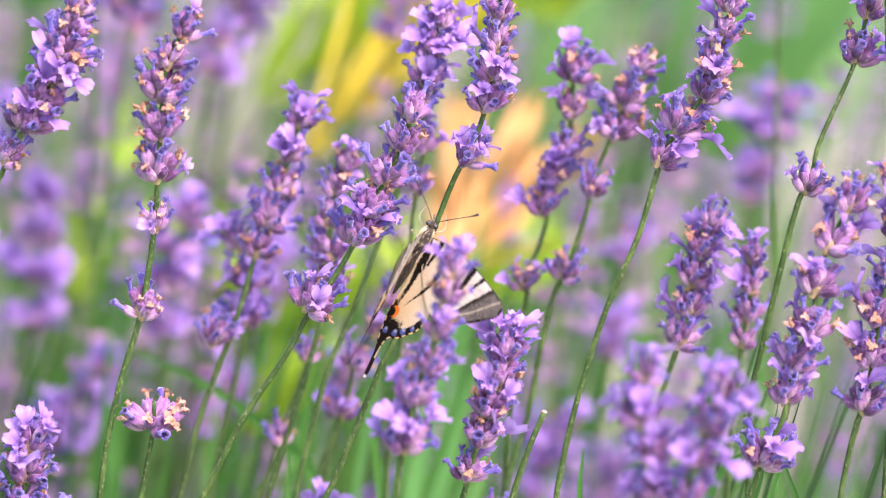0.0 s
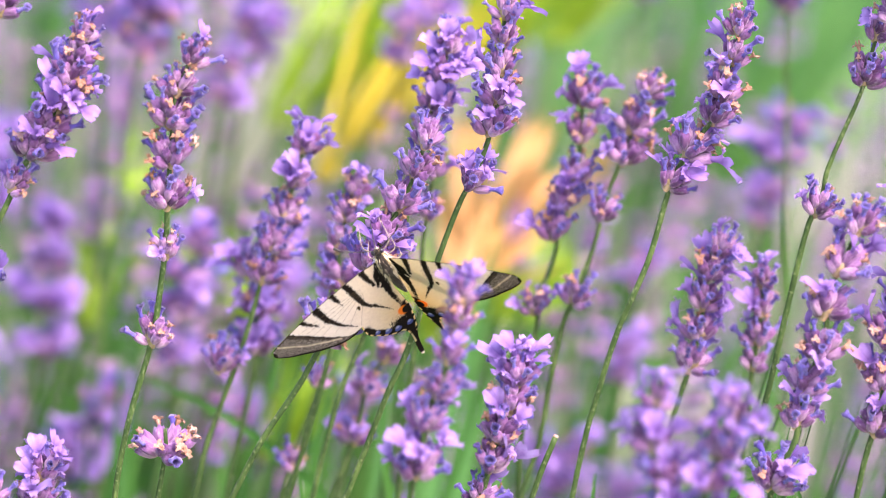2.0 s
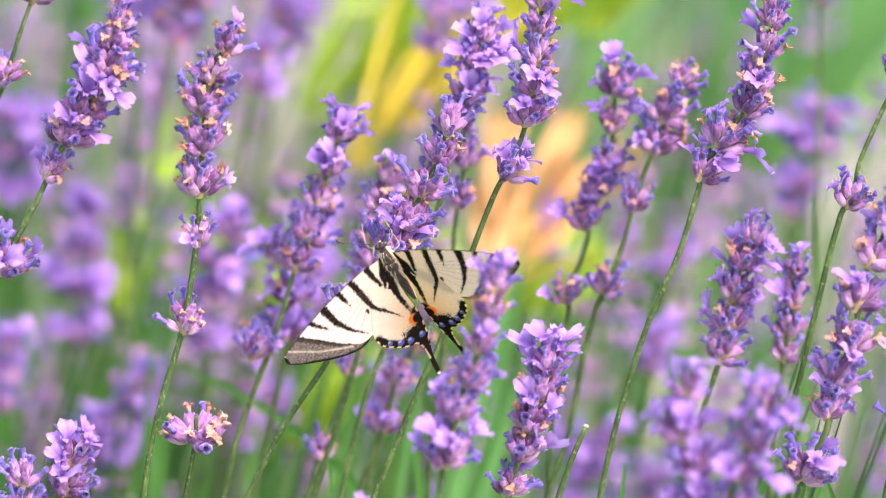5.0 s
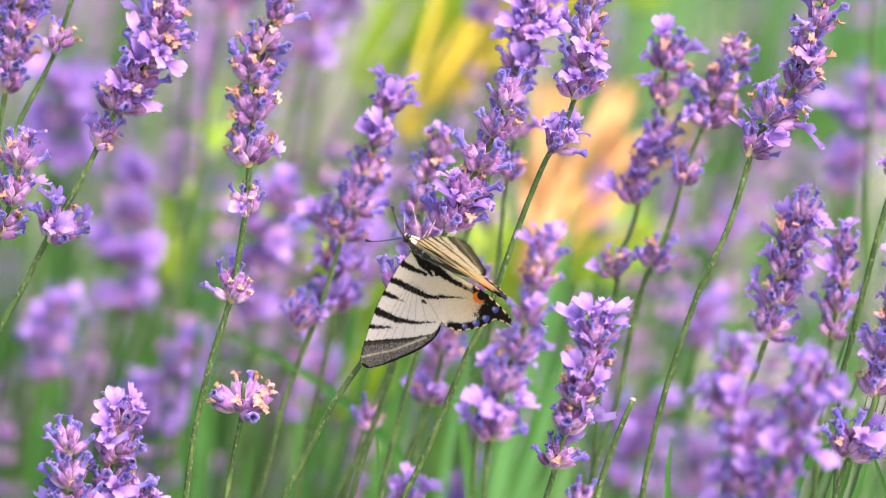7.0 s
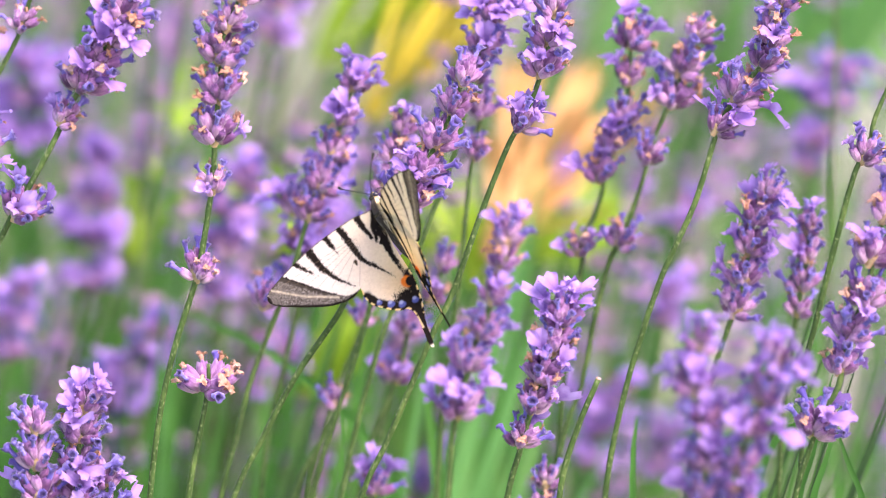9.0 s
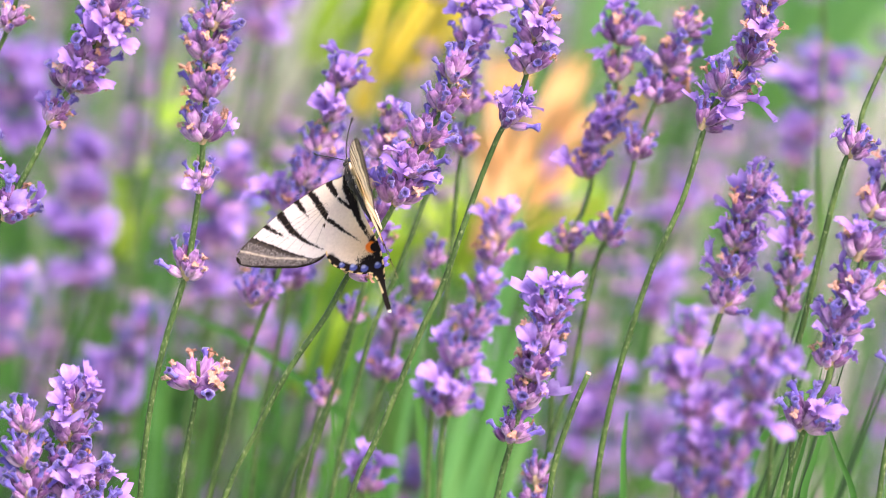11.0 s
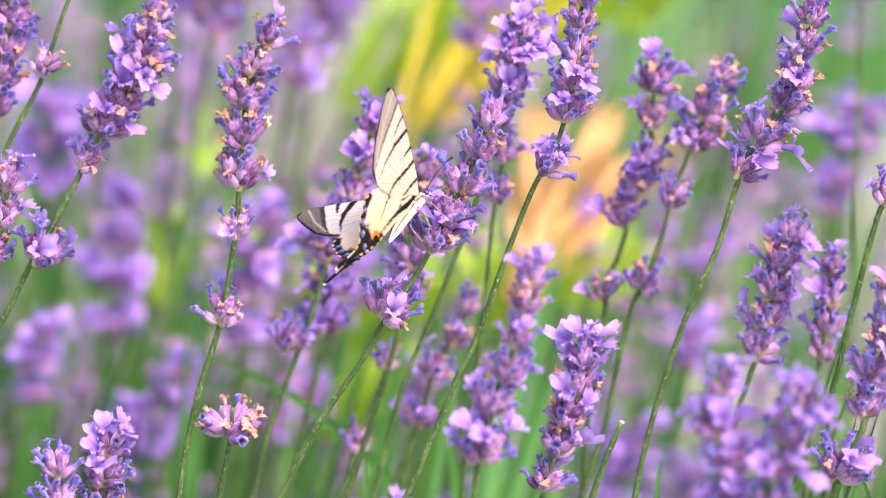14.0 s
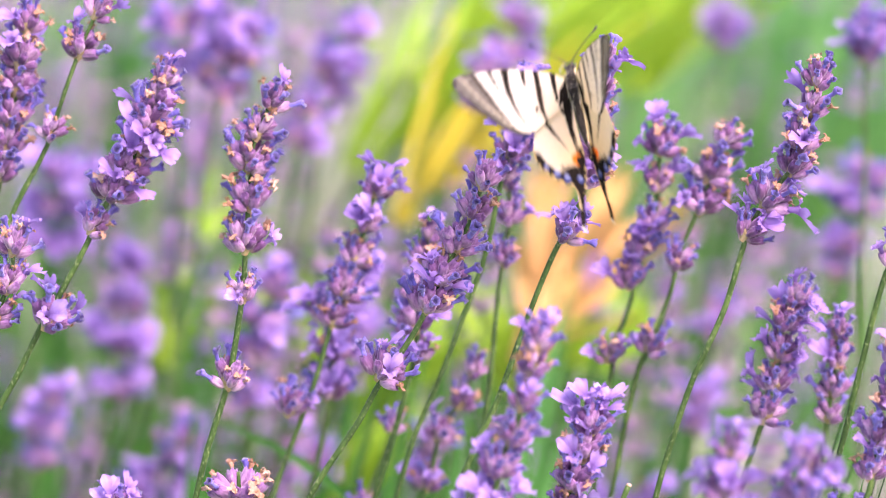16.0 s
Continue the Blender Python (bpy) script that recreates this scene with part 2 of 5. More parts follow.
def calyx_piece(rng):
    """A plump, ribbed flower cup, 5 mm long, narrow at the foot and drawn in at the mouth."""
    v, f = revolve([(0.45, 0), (0.95, 0.5), (1.32, 1.5), (1.46, 2.7), (1.34, 3.8), (1.08, 4.7), (0.55, 4.5)], 10, 0.05, rng)
    a = np.arctan2(v[:, 1], v[:, 0])
    v[:, :2] *= (1 + 0.055 * np.cos(5 * a))[:, None]
    v[50:60, 2] += 0.3 * np.cos(5 * a[50:60])
    v[:, 0] *= rng.uniform(0.88, 1.0)
    v[:, :2] += np.array([[rng.uniform(-0.05, 0.05), rng.uniform(-0.05, 0.05)]]) * v[:, 2:]
    v[:, 0] += 0.014 * v[:, 2] ** 2 * rng.uniform(0.3, 1.3)
    return v * MM, f


def petal_patch(length, width, angle, lift, rng, rows=6):
    """One rounded, wavy lobe, from the throat outwards; it has a front and a back."""
    verts, faces = [], []
    cols = rows
    shape = (0.36, 0.70, 0.95, 1.08, 1.02, 0.70)
    c, s = math.cos(angle), math.sin(angle)
    phase, curl = rng.uniform(0, 6), rng.uniform(-0.5, 0.9)
    for i in range(rows):
        t = i / (rows - 1)
        w = width * np.interp(t, np.linspace(0, 1, 6), shape) * rng.uniform(0.97, 1.03)
        for j in range(cols):
            q = j / (cols - 1) * 2 - 1
            x, y = t * length * (1 - 0.26 * q * q * t + 0.09 * math.sin(6 * q + phase) * t), q * w / 2
            z = lift * t * length + 0.48 * math.sin(4.2 * q + 3 * t + phase) * t - 0.7 * t * t * lift + 0.55 * q * q * t - curl * t ** 3 + rng.uniform(-0.05, 0.05)
            verts.append((c * x - s * y, s * x + c * y, z))
    for i in range(rows - 1):
        for j in range(cols - 1):
            faces.append((i * cols + j, i * cols + j + 1, (i + 1) * cols + j + 1, (i + 1) * cols + j))
    return np.array(verts), faces


def join(pieces):
    verts, faces, n = [], [], 0
    for v, f in pieces:
        verts.append(v)
        faces += [tuple(i + n for i in q) for q in f]
        n += len(v)
    return np.concatenate(verts), faces


def corolla_piece(rng):
    """An open flower: a curved tube, two upright upper lobes and three lower ones."""
    tv, tf = revolve([(0.55, 0), (0.62, 2.0), (0.85, 3.6), (1.25, 4.6)], 7, 0.08, rng, False)
    pieces = [(tv, tf)]
    for ang, ln, wd, up in ((0.55, 3.8, 3.4, 1.15), (-0.55, 3.8, 3.4, 1.15), (2.1, 2.0, 2.0, 0.55), (-2.1, 2.0, 2.0, 0.55), (math.pi, 2.3, 2.2, 0.35)):
        v, f = petal_patch(ln * rng.uniform(0.9, 1.15), wd * rng.uniform(0.9, 1.1), ang + rng.uniform(-0.15, 0.15), up + rng.uniform(-0.2, 0.2), rng)
        v[:, :2] += np.array([math.cos(ang), math.sin(ang)]) * 0.9
        v[:, 2] += 4.4
        pieces.append((v, f))
    v, f = join(pieces)
    v[:, 0] += 0.03 * v[:, 2] ** 2 * 0.5
    return v * MM, f


def wilted_piece(rng):
    """A withered corolla: a thin tube with a crumpled, ragged, dark-hearted mouth."""
    v, f = revolve([(0.62, -0.6), (0.52, 0.7), (0.50, 1.7), (0.72, 2.4), (1.12, 3.0), (1.02, 3.5), (0.38, 2.7)], 8, 0.12, rng)
    for k in range(24, 48):
        v[k, :2] *= 1 + rng.uniform(-0.28, 0.24)
        v[k, 2] += rng.uniform(-0.45, 0.45)
    bend = (rng.uniform(-0.08, 0.08), rng.uniform(-0.08, 0.08))
    v[:, 0] += bend[0] * v[:, 2] ** 2
    v[:, 1] += bend[1] * v[:, 2] ** 2
    return v * MM, f


def dried_piece(rng):
    """A papery, crumpled flower remnant."""
    parts = [revolve([(0.4, 0), (0.5, 1.2), (0.9, 2.2), (0.45, 2.4)], 6, 0.3, rng)]
    for k in range(3):
        v, f = petal_patch(1.9, 1.5, k * 2.1 + rng.uniform(-0.5, 0.5), rng.uniform(0.1, 1.1), rng)
        v[:, 2] += 1.9
        parts.append((v, f))
    v, f = join(parts)
    return v * MM, f


def bract_piece(rng):
    """The papery cup of pointed bracts that carries a whorl."""
    sides = 14
    v, f = revolve([(0.75, -1.6), (1.15, -0.6), (1.7, 0.5), (2.3, 1.5), (2.1, 2.2)], sides, 0.08, rng, False)
    for k in range(sides):
        up = 1.0 if k % 2 else -0.8
        v[4 * sides + k, 2] += up * rng.uniform(0.3, 1.0)
        v[3 * sides + k, 2] += up * 0.3
        v[4 * sides + k, :2] *= rng.uniform(0.85, 1.25)
    return v * MM, f


def piece_tones(kind, v):
    """Tone of each vertex: higher on a cup's ribs, lower in its grooves, lowest in mouths and throats."""
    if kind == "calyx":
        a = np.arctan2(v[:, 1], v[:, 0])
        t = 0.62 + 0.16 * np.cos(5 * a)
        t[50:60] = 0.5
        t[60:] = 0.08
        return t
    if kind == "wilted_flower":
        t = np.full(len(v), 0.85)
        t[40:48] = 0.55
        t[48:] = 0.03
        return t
    if kind == "corolla":
        t = np.full(len(v), 0.35)
        lobe = np.repeat([0.12, 0.45, 0.75, 0.92, 0.95, 0.75], 6)
        t[28:] = np.tile(lobe, (len(v) - 28) // 36)
        return t
    return np.full(len(v), 0.7)


def ripeness(kind, v):
    """How far up its length a point of the cup lies, 0 at the foot."""
    return np.clip(v[:, 2] / (5.0 * MM), 0, 1) if kind == "calyx" else np.full(len(v), 0.5)


seeds = random.Random(7)
SHAPES = {
    "calyx": [calyx_piece(seeds) for _ in range(5)],
    "corolla": [corolla_piece(seeds) for _ in range(6)],
    "wilted_flower": [wilted_piece(seeds) for _ in range(5)],
    "dried_flower": [dried_piece(seeds) for _ in range(4)],
    "bract_ring": [bract_piece(seeds) for _ in range(3)],
}
LOOKS = {"calyx": (CALYX, CALYX_J), "corolla": (PETAL, PETAL_J), "wilted_flower": (WILT, WILT_J), "dried_flower": (DRY, DRY_J), "bract_ring": (BRACT, BRACT)}
SHARED = {kind: [mesh_of(kind, v, f, [LOOKS[kind][0]], tone=piece_tones(kind, v), age=ripeness(kind, v)) for v, f in shapes] for kind, shapes in SHAPES.items()}
ORDER = ["calyx", "corolla", "wilted_flower", "dried_flower", "bract_ring"]
JOINED_LOOKS = [LOOKS[k][1] for k in ORDER] + [STEM]


def turned(axis, spin):
    """A turn that brings z onto axis, after a spin about z."""
    return Vector(axis).to_track_quat("Z", "Y").to_matrix().to_4x4() @ Matrix.Rotation(spin, 4, "Z")


def whorl_plan(width, rng, share, age, crown):
    """Where the pieces of one whorl go: kind, variant and pose in the whorl's space (z along the stem)."""
    k = width / 0.0140
    plan = [("bract_ring", rng.randrange(3), Matrix.Scale(min(1.15, k), 4))]
    count = max(6, int(round(12.5 * min(1.3, k))))
    for i in range(count):
        az = math.tau * (i * 0.618 + rng.uniform(-0.05, 0.05))
        tier = i / count
        lean = radians(50 + 6 * (k > 1.12) + 14 * (k > 1.4) - 42 * tier * (0.85 if k > 1.4 else 1.2 if crown else 0.85) + rng.uniform(-10, 10) + (14 if rng.random() < 0.15 else 0))
        size = min(1.2, max(0.88, k)) * rng.uniform(0.88, 1.15) * (0.9 if lean < 0.5 else 1.0)
        if k > 1.4:
            size *= 1.25  # a single broad cup
        d = Vector((math.cos(az) * math.sin(lean), math.sin(az) * math.sin(lean), math.cos(lean)))
        reach = 1.15 + 1.3 * max(0.0, k - 1.0)
        root = Vector((math.cos(az) * reach, math.sin(az) * reach, -1.0 + (4.8 if k < 1.4 else 1.2) * tier)) * MM
        base = Matrix.Translation(root) @ turned(d, rng.uniform(-0.5, 0.5) + az) @ Matrix.Scale(size, 4)
        plan.append(("calyx", rng.randrange(5), base))
        luck = rng.random()
        tip = base @ Matrix.Translation((0.0003, 0, 4.4 * MM))
        if luck < share:
            plan.append(("corolla", rng.randrange(6), base @ Matrix.Translation((0.0002, 0, 2.7 * MM)) @ Matrix.Rotation(rng.uniform(-0.5, 0.5) + math.pi, 4, "Z") @ Matrix.Rotation(rng.uniform(-0.2, 0.2), 4, "X") @ Matrix.Scale(rng.uniform(0.76, 1.02), 4)))
        elif luck < share + 0.62 * (1 - age * 0.6):
            plan.append(("wilted_flower", rng.randrange(5), tip @ Matrix.Rotation(rng.uniform(0, math.tau), 4, "Z") @ Matrix.Scale(rng.uniform(0.8, 1.25), 4)))
        elif luck < share + 0.62 * (1 - age * 0.6) + 0.08 + 0.6 * age:
            plan.append(("dried_flower", rng.randrange(4), tip @ Matrix.Scale(rng.uniform(0.6, 0.95), 4)))
    return plan


def lavender(y, whorls, stem, age, seed, label):
    """A flowering lavender stalk in the plane y. whorls: (x, z, width, share of open florets) from the top down; stem: (x, z) below the spike, down to the root."""
    rng = random.Random(seed)
    foot = Vector((stem[-1][0], y + 0.02, 0.0))
    thing = new("lavender_stalk")
    thing.matrix_basis = Matrix.Translation(foot)
    tagged(thing, label, "lavender", "lavender stalks")
    nodes = sorted([(z, x) for x, z, _, _ in whorls] + [(z, x) for x, z in stem], reverse=True)
    line, last = [], None
    for z, x in nodes:
        if last is None or last - z > 0.006:
            line.append(Vector((x, y, z)) - foot)
            last = z
    line[-1].y = 0
    fine = smooth_path(line, 5)
    count = len(fine)
    radii = [(0.00055 + 0.00036 * min(1.0, i / count * 2.0)) for i in range(count)]
    v, f = tube(fine, radii, 8, 0.05)
    part("stem", mesh_of("stem", v, f, [STEM]), thing)
    for i, (x, z, w, share) in enumerate(whorls):
        here = Vector((x, y, z)) - foot
        near = min(range(count), key=lambda k: (fine[k] - here).length)
        axis = (fine[max(near - 3, 0)] - fine[min(near + 3, count - 1)]).normalized()
        axis = (axis + Vector((rng.uniform(-0.08, 0.08), rng.uniform(-0.12, 0.05), 0))).normalized()
        here = here - axis * (0.30 * w)
        m = Matrix.Translation(here) @ turned(axis, rng.uniform(0, math.tau))
        plan = whorl_plan(w, rng, share * rng.uniform(0.7, 1.3), age * rng.uniform(0.6, 1.3), i == 0)
        ring = part("whorl", SHARED["bract_ring"][plan[0][1]], thing, m @ plan[0][2])
        back = plan[0][2].inverted()
        for kind, variant, q in plan[1:]:
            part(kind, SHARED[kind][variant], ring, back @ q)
    return thing


# ---- the butterfly ----
# Wing shapes in mm: outwards from the body, then towards the head.
FOREWING = [(0, 3.2), (2.4, 3.1), (7.4, 3.7), (14.0, 3.1), (20.9, 2.3), (27.4, 0.8), (32.6, -0.7), (37.7, -2.4), (39.7, -3.6), (40.2, -5.9), (37.5, -8.5), (31.0, -12.5), (24.9, -15.8), (19.7, -17.2), (15.2, -16.6), (6.5, -9.5), (0.5, -3.5)]
HINDWING = [(0.5, 0.5), (6, -2), (12, -8.5), (14.5, -15.6), (14.9, -18.6), (14.1, -21.4), (12.1, -23.5), (9.6, -25.7), (7.3, -27.3), (5.2, -27.6), (4.2, -29.4), (3.9, -32), (4.4, -36), (4.8, -39.3), (4.6, -41.0), (3.9, -41.5), (3.3, -40.2), (3.0, -36.5), (2.4, -32.8), (1.2, -30.0), (0.4, -27), (-0.2, -23.5), (-0.6, -20), (0.2, -12), (0.2, -5)]
# Dark bands: points from the front edge inwards, with half widths.
BANDS_UP = [
    ([(0.3, 2.6), (3, -2), (4, -6)], [1.2, 1.0, 0.5], False, 0.85),
    ([(1.0, -2), (1.8, -8), (1.6, -15)], [0.7, 0.6, 0.2], True, 0.6),
    ([(6.1, 2.8), (5.7, -0.3), (4.8, -4.4)], [0.9, 0.8, 0.55], False, 1),
    ([(12.1, 3.1), (11.1, -3.1), (10.4, -8.0), (8.4, -11.7)], [0.95, 1.0, 0.75, 0.5], False, 1),
    ([(16.9, 2.7), (16.2, -0.2), (15.6, -3.7)], [0.9, 0.7, 0.15], False, 1),
    ([(22.9, 1.3), (21.6, -5.0), (18.9, -10.3), (15.4, -14.6)], [1.2, 0.9, 0.5, 0.1], False, 1),
    ([(28.4, 0.7), (26.3, -2.7), (23.6, -6.2)], [0.8, 0.55, 0.1], False, 1),
    ([(33.8, -1.1), (29.0, -6.3), (24.7, -11.2), (19.4, -15.6)], [0.85, 0.8, 0.6, 0.2], False, 1),
    ([(0.2, 3), (1.3, -1), (1.8, -6)], [1.2, 1.5, 1.2], False, 0.95),
    ([(5.2, -3.0), (2.3, -8.3), (1.7, -13.3), (0.8, -18.5)], [0.55, 0.6, 0.5, 0.15], True, 1),
    ([(1.2, -1), (2.0, -7), (2.2, -13), (1.5, -18.5)], [1.7, 1.25, 0.6, 0.2], True, 0.95),
    ([(10.2, -7.8), (7.2, -12.9), (4.1, -17.7)], [0.7, 0.5, 0.1], True, 1),
]
LUNULES = [((11.7, -22.2), 0.95), ((8.9, -24.3), 1.2), ((6.1, -25.9), 1.2), ((2.2, -26.6), 1.1)]
MARGIN = [(39.9, -4.3), (39.6, -7.1), (36.9, -9.1), (31.0, -12.5), (24.9, -15.8), (19.7, -17.2), (15.2, -16.6)]
PALE_LINE = [(37.7, -2.9), (30.0, -9.4), (21.3, -14.7)]
DUSKY = [(33.9, -0.3), (28.9, -6.2), (24.6, -11.1), (19.3, -15.5), (15.2, -16.6), (19.7, -17.2), (24.9, -15.8), (31.0, -12.5), (36.9, -9.1), (39.6, -7.1), (39.9, -4.3)]


def inside(poly, p):
    x, y = p[:, 0], p[:, 1]
    hit = np.zeros(len(p), bool)
    for (x0, y0), (x1, y1) in zip(poly, poly[1:] + poly[:1]):
        cross = (y0 > y) != (y1 > y)
        hit ^= cross & (x < (x1 - x0) * (y - y0) / ((y1 - y0) or 1e-9) + x0)
    return hit


def to_line(p, pts, closed=False):
    """Distance from points to a polyline, the nearest points, and how far along it they lie (0 to 1)."""
    pts = np.array(pts, float)
    if closed:
        pts = np.concatenate([pts, pts[:1]])
    best, near, along = np.full(len(p), 1e9), np.zeros((len(p), 2)), np.zeros(len(p))
    n = len(pts) - 1
    for i in range(n):
        a, d = pts[i], pts[i + 1] - pts[i]
        t = np.clip(((p - a) @ d) / (d @ d + 1e-12), 0, 1)
        q = a + t[:, None] * d
        r = np.hypot(*(p - q).T)
        better = r < best
        best[better], near[better], along[better] = r[better], q[better], (i + t[better]) / n
    return best, near, along


def rounded(poly, rounds=2):
    """Corner cutting."""
    for _ in range(rounds):
        poly = [q for a, b in zip(poly, poly[1:] + poly[:1]) for q in ((0.75 * a[0] + 0.25 * b[0], 0.75 * a[1] + 0.25 * b[1]), (0.25 * a[0] + 0.75 * b[0], 0.25 * a[1] + 0.75 * b[1]))]
    return poly


def grain(p, scale):
    return np.array([noise.noise(Vector((x * scale, y * scale, 3.1))) for x, y in p])


def wing_scales(p, hind, under):
    """The colour of the wing's scales at each point."""
    n1, n2, n3 = grain(p, 1.1), grain(p, 3.5), grain(p, 8.0)
    cream, white, gold = np.array([0.80, 0.72, 0.57]), np.array([0.79, 0.76, 0.735]), np.array([0.72, 0.53, 0.25])
    far = np.clip(p[:, 0] / 20, 0, 1)[:, None]
    c = cream * (1 - far) + white * far
    if under:
        c = np.array([0.70, 0.63, 0.46]) * (1 - far) + np.array([0.66, 0.62, 0.53]) * far
    warm = np.exp(-((p[:, 0] - 1.5) ** 2 + (p[:, 1] + 21) ** 2) / 75)[:, None]
    c = c * (1 - 0.6 * warm) + gold * 0.6 * warm
    c = c * (1 + 0.05 * n1 + 0.03 * n2)[:, None]
    ink = np.array([0.018, 0.014, 0.012])

    def lay(amount, colour):
        nonlocal c
        a = np.clip(amount, 0, 1)[:, None]
        c = c * (1 - a) + np.array(colour) * a

    slim = 0.75 if under else 1.2
    for line, widths, on_hind, depth in BANDS_UP:
        if on_hind != hind:
            continue
        d, _, t = to_line(p, line)
        w = np.interp(t, np.linspace(0, 1, len(widths)), widths) * slim
        lay((w - d + 0.34 * n1 + 0.42 * n2 + 0.25 * n3) / 0.34 * depth, ink)
    if not hind:
        outline = rounded(FOREWING)
        d, _, _ = to_line(p, outline, True)
        costa = (p[:, 1] > -5.5 + 0.05 * p[:, 0])
        lay(np.where(costa, (0.30 - d) / 0.15, 0), (0.03, 0.025, 0.02))
        lay(np.where(costa & (p[:, 0] > 33), (0.5 - d) / 0.3, 0), ink)
        edge, _, t = to_line(p, MARGIN)
        grey = np.array([0.055, 0.047, 0.040])
        lay(np.where(inside(DUSKY, p), 0.86 + 0.35 * n2 + 0.35 * n3, 0) * (0.6 if under else 1.0), grey * (4.5 if under else 1.35))
        cream_line, _, _ = to_line(p, PALE_LINE)
        lay((0.42 - cream_line + 0.28 * n2 + 0.2 * n3) / 0.3 * np.clip(0.75 + 0.6 * n1, 0.35, 1.0), (0.66, 0.60, 0.47))
        lay((0.95 - edge + 0.2 * n2) / 0.35, ink)
        if not under:
            d = np.hypot((p[:, 0] - 12.2) / 0.7, (p[:, 1] + 8.3) / 1.0)
            lay((1.0 - d + 0.5 * n1) / 0.3 * 0.7, (0.06, 0.04, 0.02))
        veins = np.full(len(p), 9.0)
        for k in range(7):
            d, _, _ = to_line(p, [(9, -1.5 - 0.6 * k), (36 - 3.6 * k, -3.5 - 1.9 * k)])
            veins = np.minimum(veins, d)
        lay((0.15 - veins) / 0.12 * 0.42, (0.20, 0.15, 0.10))
    else:
        outline = rounded(HINDWING)
        d, _, _ = to_line(p, outline, True)
        outer = (p[:, 1] < -15.5) & (p[:, 1] > -33)
        dusk = np.exp(-((p[:, 0] - 4.2) ** 2 / 30 + (p[:, 1] + 25.0) ** 2 / 13))
        lay((dusk + 0.22 * n1 + 0.30 * n2 + 0.2 * n3 - 0.43) / 0.25 * 0.95, ink)
        rim = np.where(outer, d, 9)
        lay((2.7 - rim + 0.4 * n1) / 0.5 * np.clip((-p[:, 1] - 17) / 3, 0, 1), ink)
        lay(np.where(outer & (np.sin(p[:, 1] * 2.6 + p[:, 0]) > -0.2), (0.55 - rim) / 0.2, 0), (0.80, 0.62, 0.30))
        for (x, y), r in LUNULES:
            q = np.hypot((p[:, 0] - x) / 1.35, p[:, 1] - y)
            lay((r * 0.8 - q) / 0.25, (0.10, 0.13, 0.40))
            q = np.hypot((p[:, 0] - x) / 1.35, p[:, 1] - y - r * 0.6)
            lay((r * 0.55 - q) / 0.3 * 0.9, (0.36, 0.41, 0.68))
        spot = np.hypot(p[:, 0] - 1.9, p[:, 1] + 20.6)
        lay((1.9 - spot + 0.2 * n1) / 0.4, (0.86, 0.26, 0.03))
        spot = np.hypot(p[:, 0] - 0.9, p[:, 1] + 21.0)
        lay((1.55 - spot) / 0.25, ink)
        tail = p[:, 1] < -31
        lay(np.where(tail, 1.0, 0), ink)
        lay(np.where(tail & (p[:, 0] > 3.9 + 0.01 * p[:, 1]) & (p[:, 1] > -35), 0.8, 0), (0.75, 0.62, 0.36))
        lay((-p[:, 1] - 40.2) / 0.5, (0.92, 0.88, 0.80))
    return np.clip(c, 0.005, 0.95)


def wing_mesh(name, poly, hind, side):
    """A thin double sheet with its own scales above and below, gently arched and pleated along the veins."""
    poly = rounded(poly)
    step = 0.26
    lo, hi = np.min(poly, 0) - step, np.max(poly, 0) + step
    nx, ny = (int((hi[i] - lo[i]) / step) + 2 for i in (0, 1))
    gx, gy = np.meshgrid(lo[0] + step * np.arange(nx), lo[1] + step * np.arange(ny), indexing="ij")
    pts = np.stack([gx.ravel(), gy.ravel()], 1)
    mid = pts + step / 2
    keep = inside(poly, mid)
    quads = [(i * ny + j, (i + 1) * ny + j, (i + 1) * ny + j + 1, i * ny + j + 1) for i in range(nx - 1) for j in range(ny - 1) if keep[i * ny + j]]
    used = sorted({k for q in quads for k in q})
    index = {k: n for n, k in enumerate(used)}
    p = pts[used]
    d, near, _ = to_line(p, poly, True)
    snap = (d < step * 0.62) | ~inside(poly, p)
    p[snap] = near[snap]
    arch = 0.010 * p[:, 0] ** 2 * 0.25 - 0.12 * np.sin(p[:, 1] * 1.1 + p[:, 0] * 0.35) * np.clip(p[:, 0] / 15, 0, 1)
    z = -arch * 0.55 - (0.2 if hind else 0.0)
    n = len(p)
    verts = np.concatenate([np.column_stack([p[:, 0] * side, p[:, 1], z + 0.03]), np.column_stack([p[:, 0] * side, p[:, 1], z - 0.05])]) * MM
    top = [tuple(index[k] for k in q) for q in quads]
    if side < 0:
        top = [q[::-1] for q in top]
    faces = top + [tuple(k + n for k in q[::-1]) for q in top]
    me = mesh_of(name, verts, faces, [WING])
    colours = np.concatenate([wing_scales(p, hind, False), wing_scales(p, hind, True)])
    layer = me.color_attributes.new("scales", "FLOAT_COLOR", "POINT")
    layer.data.foreach_set("color", np.column_stack([colours, np.ones(len(colours))]).ravel())
    return me


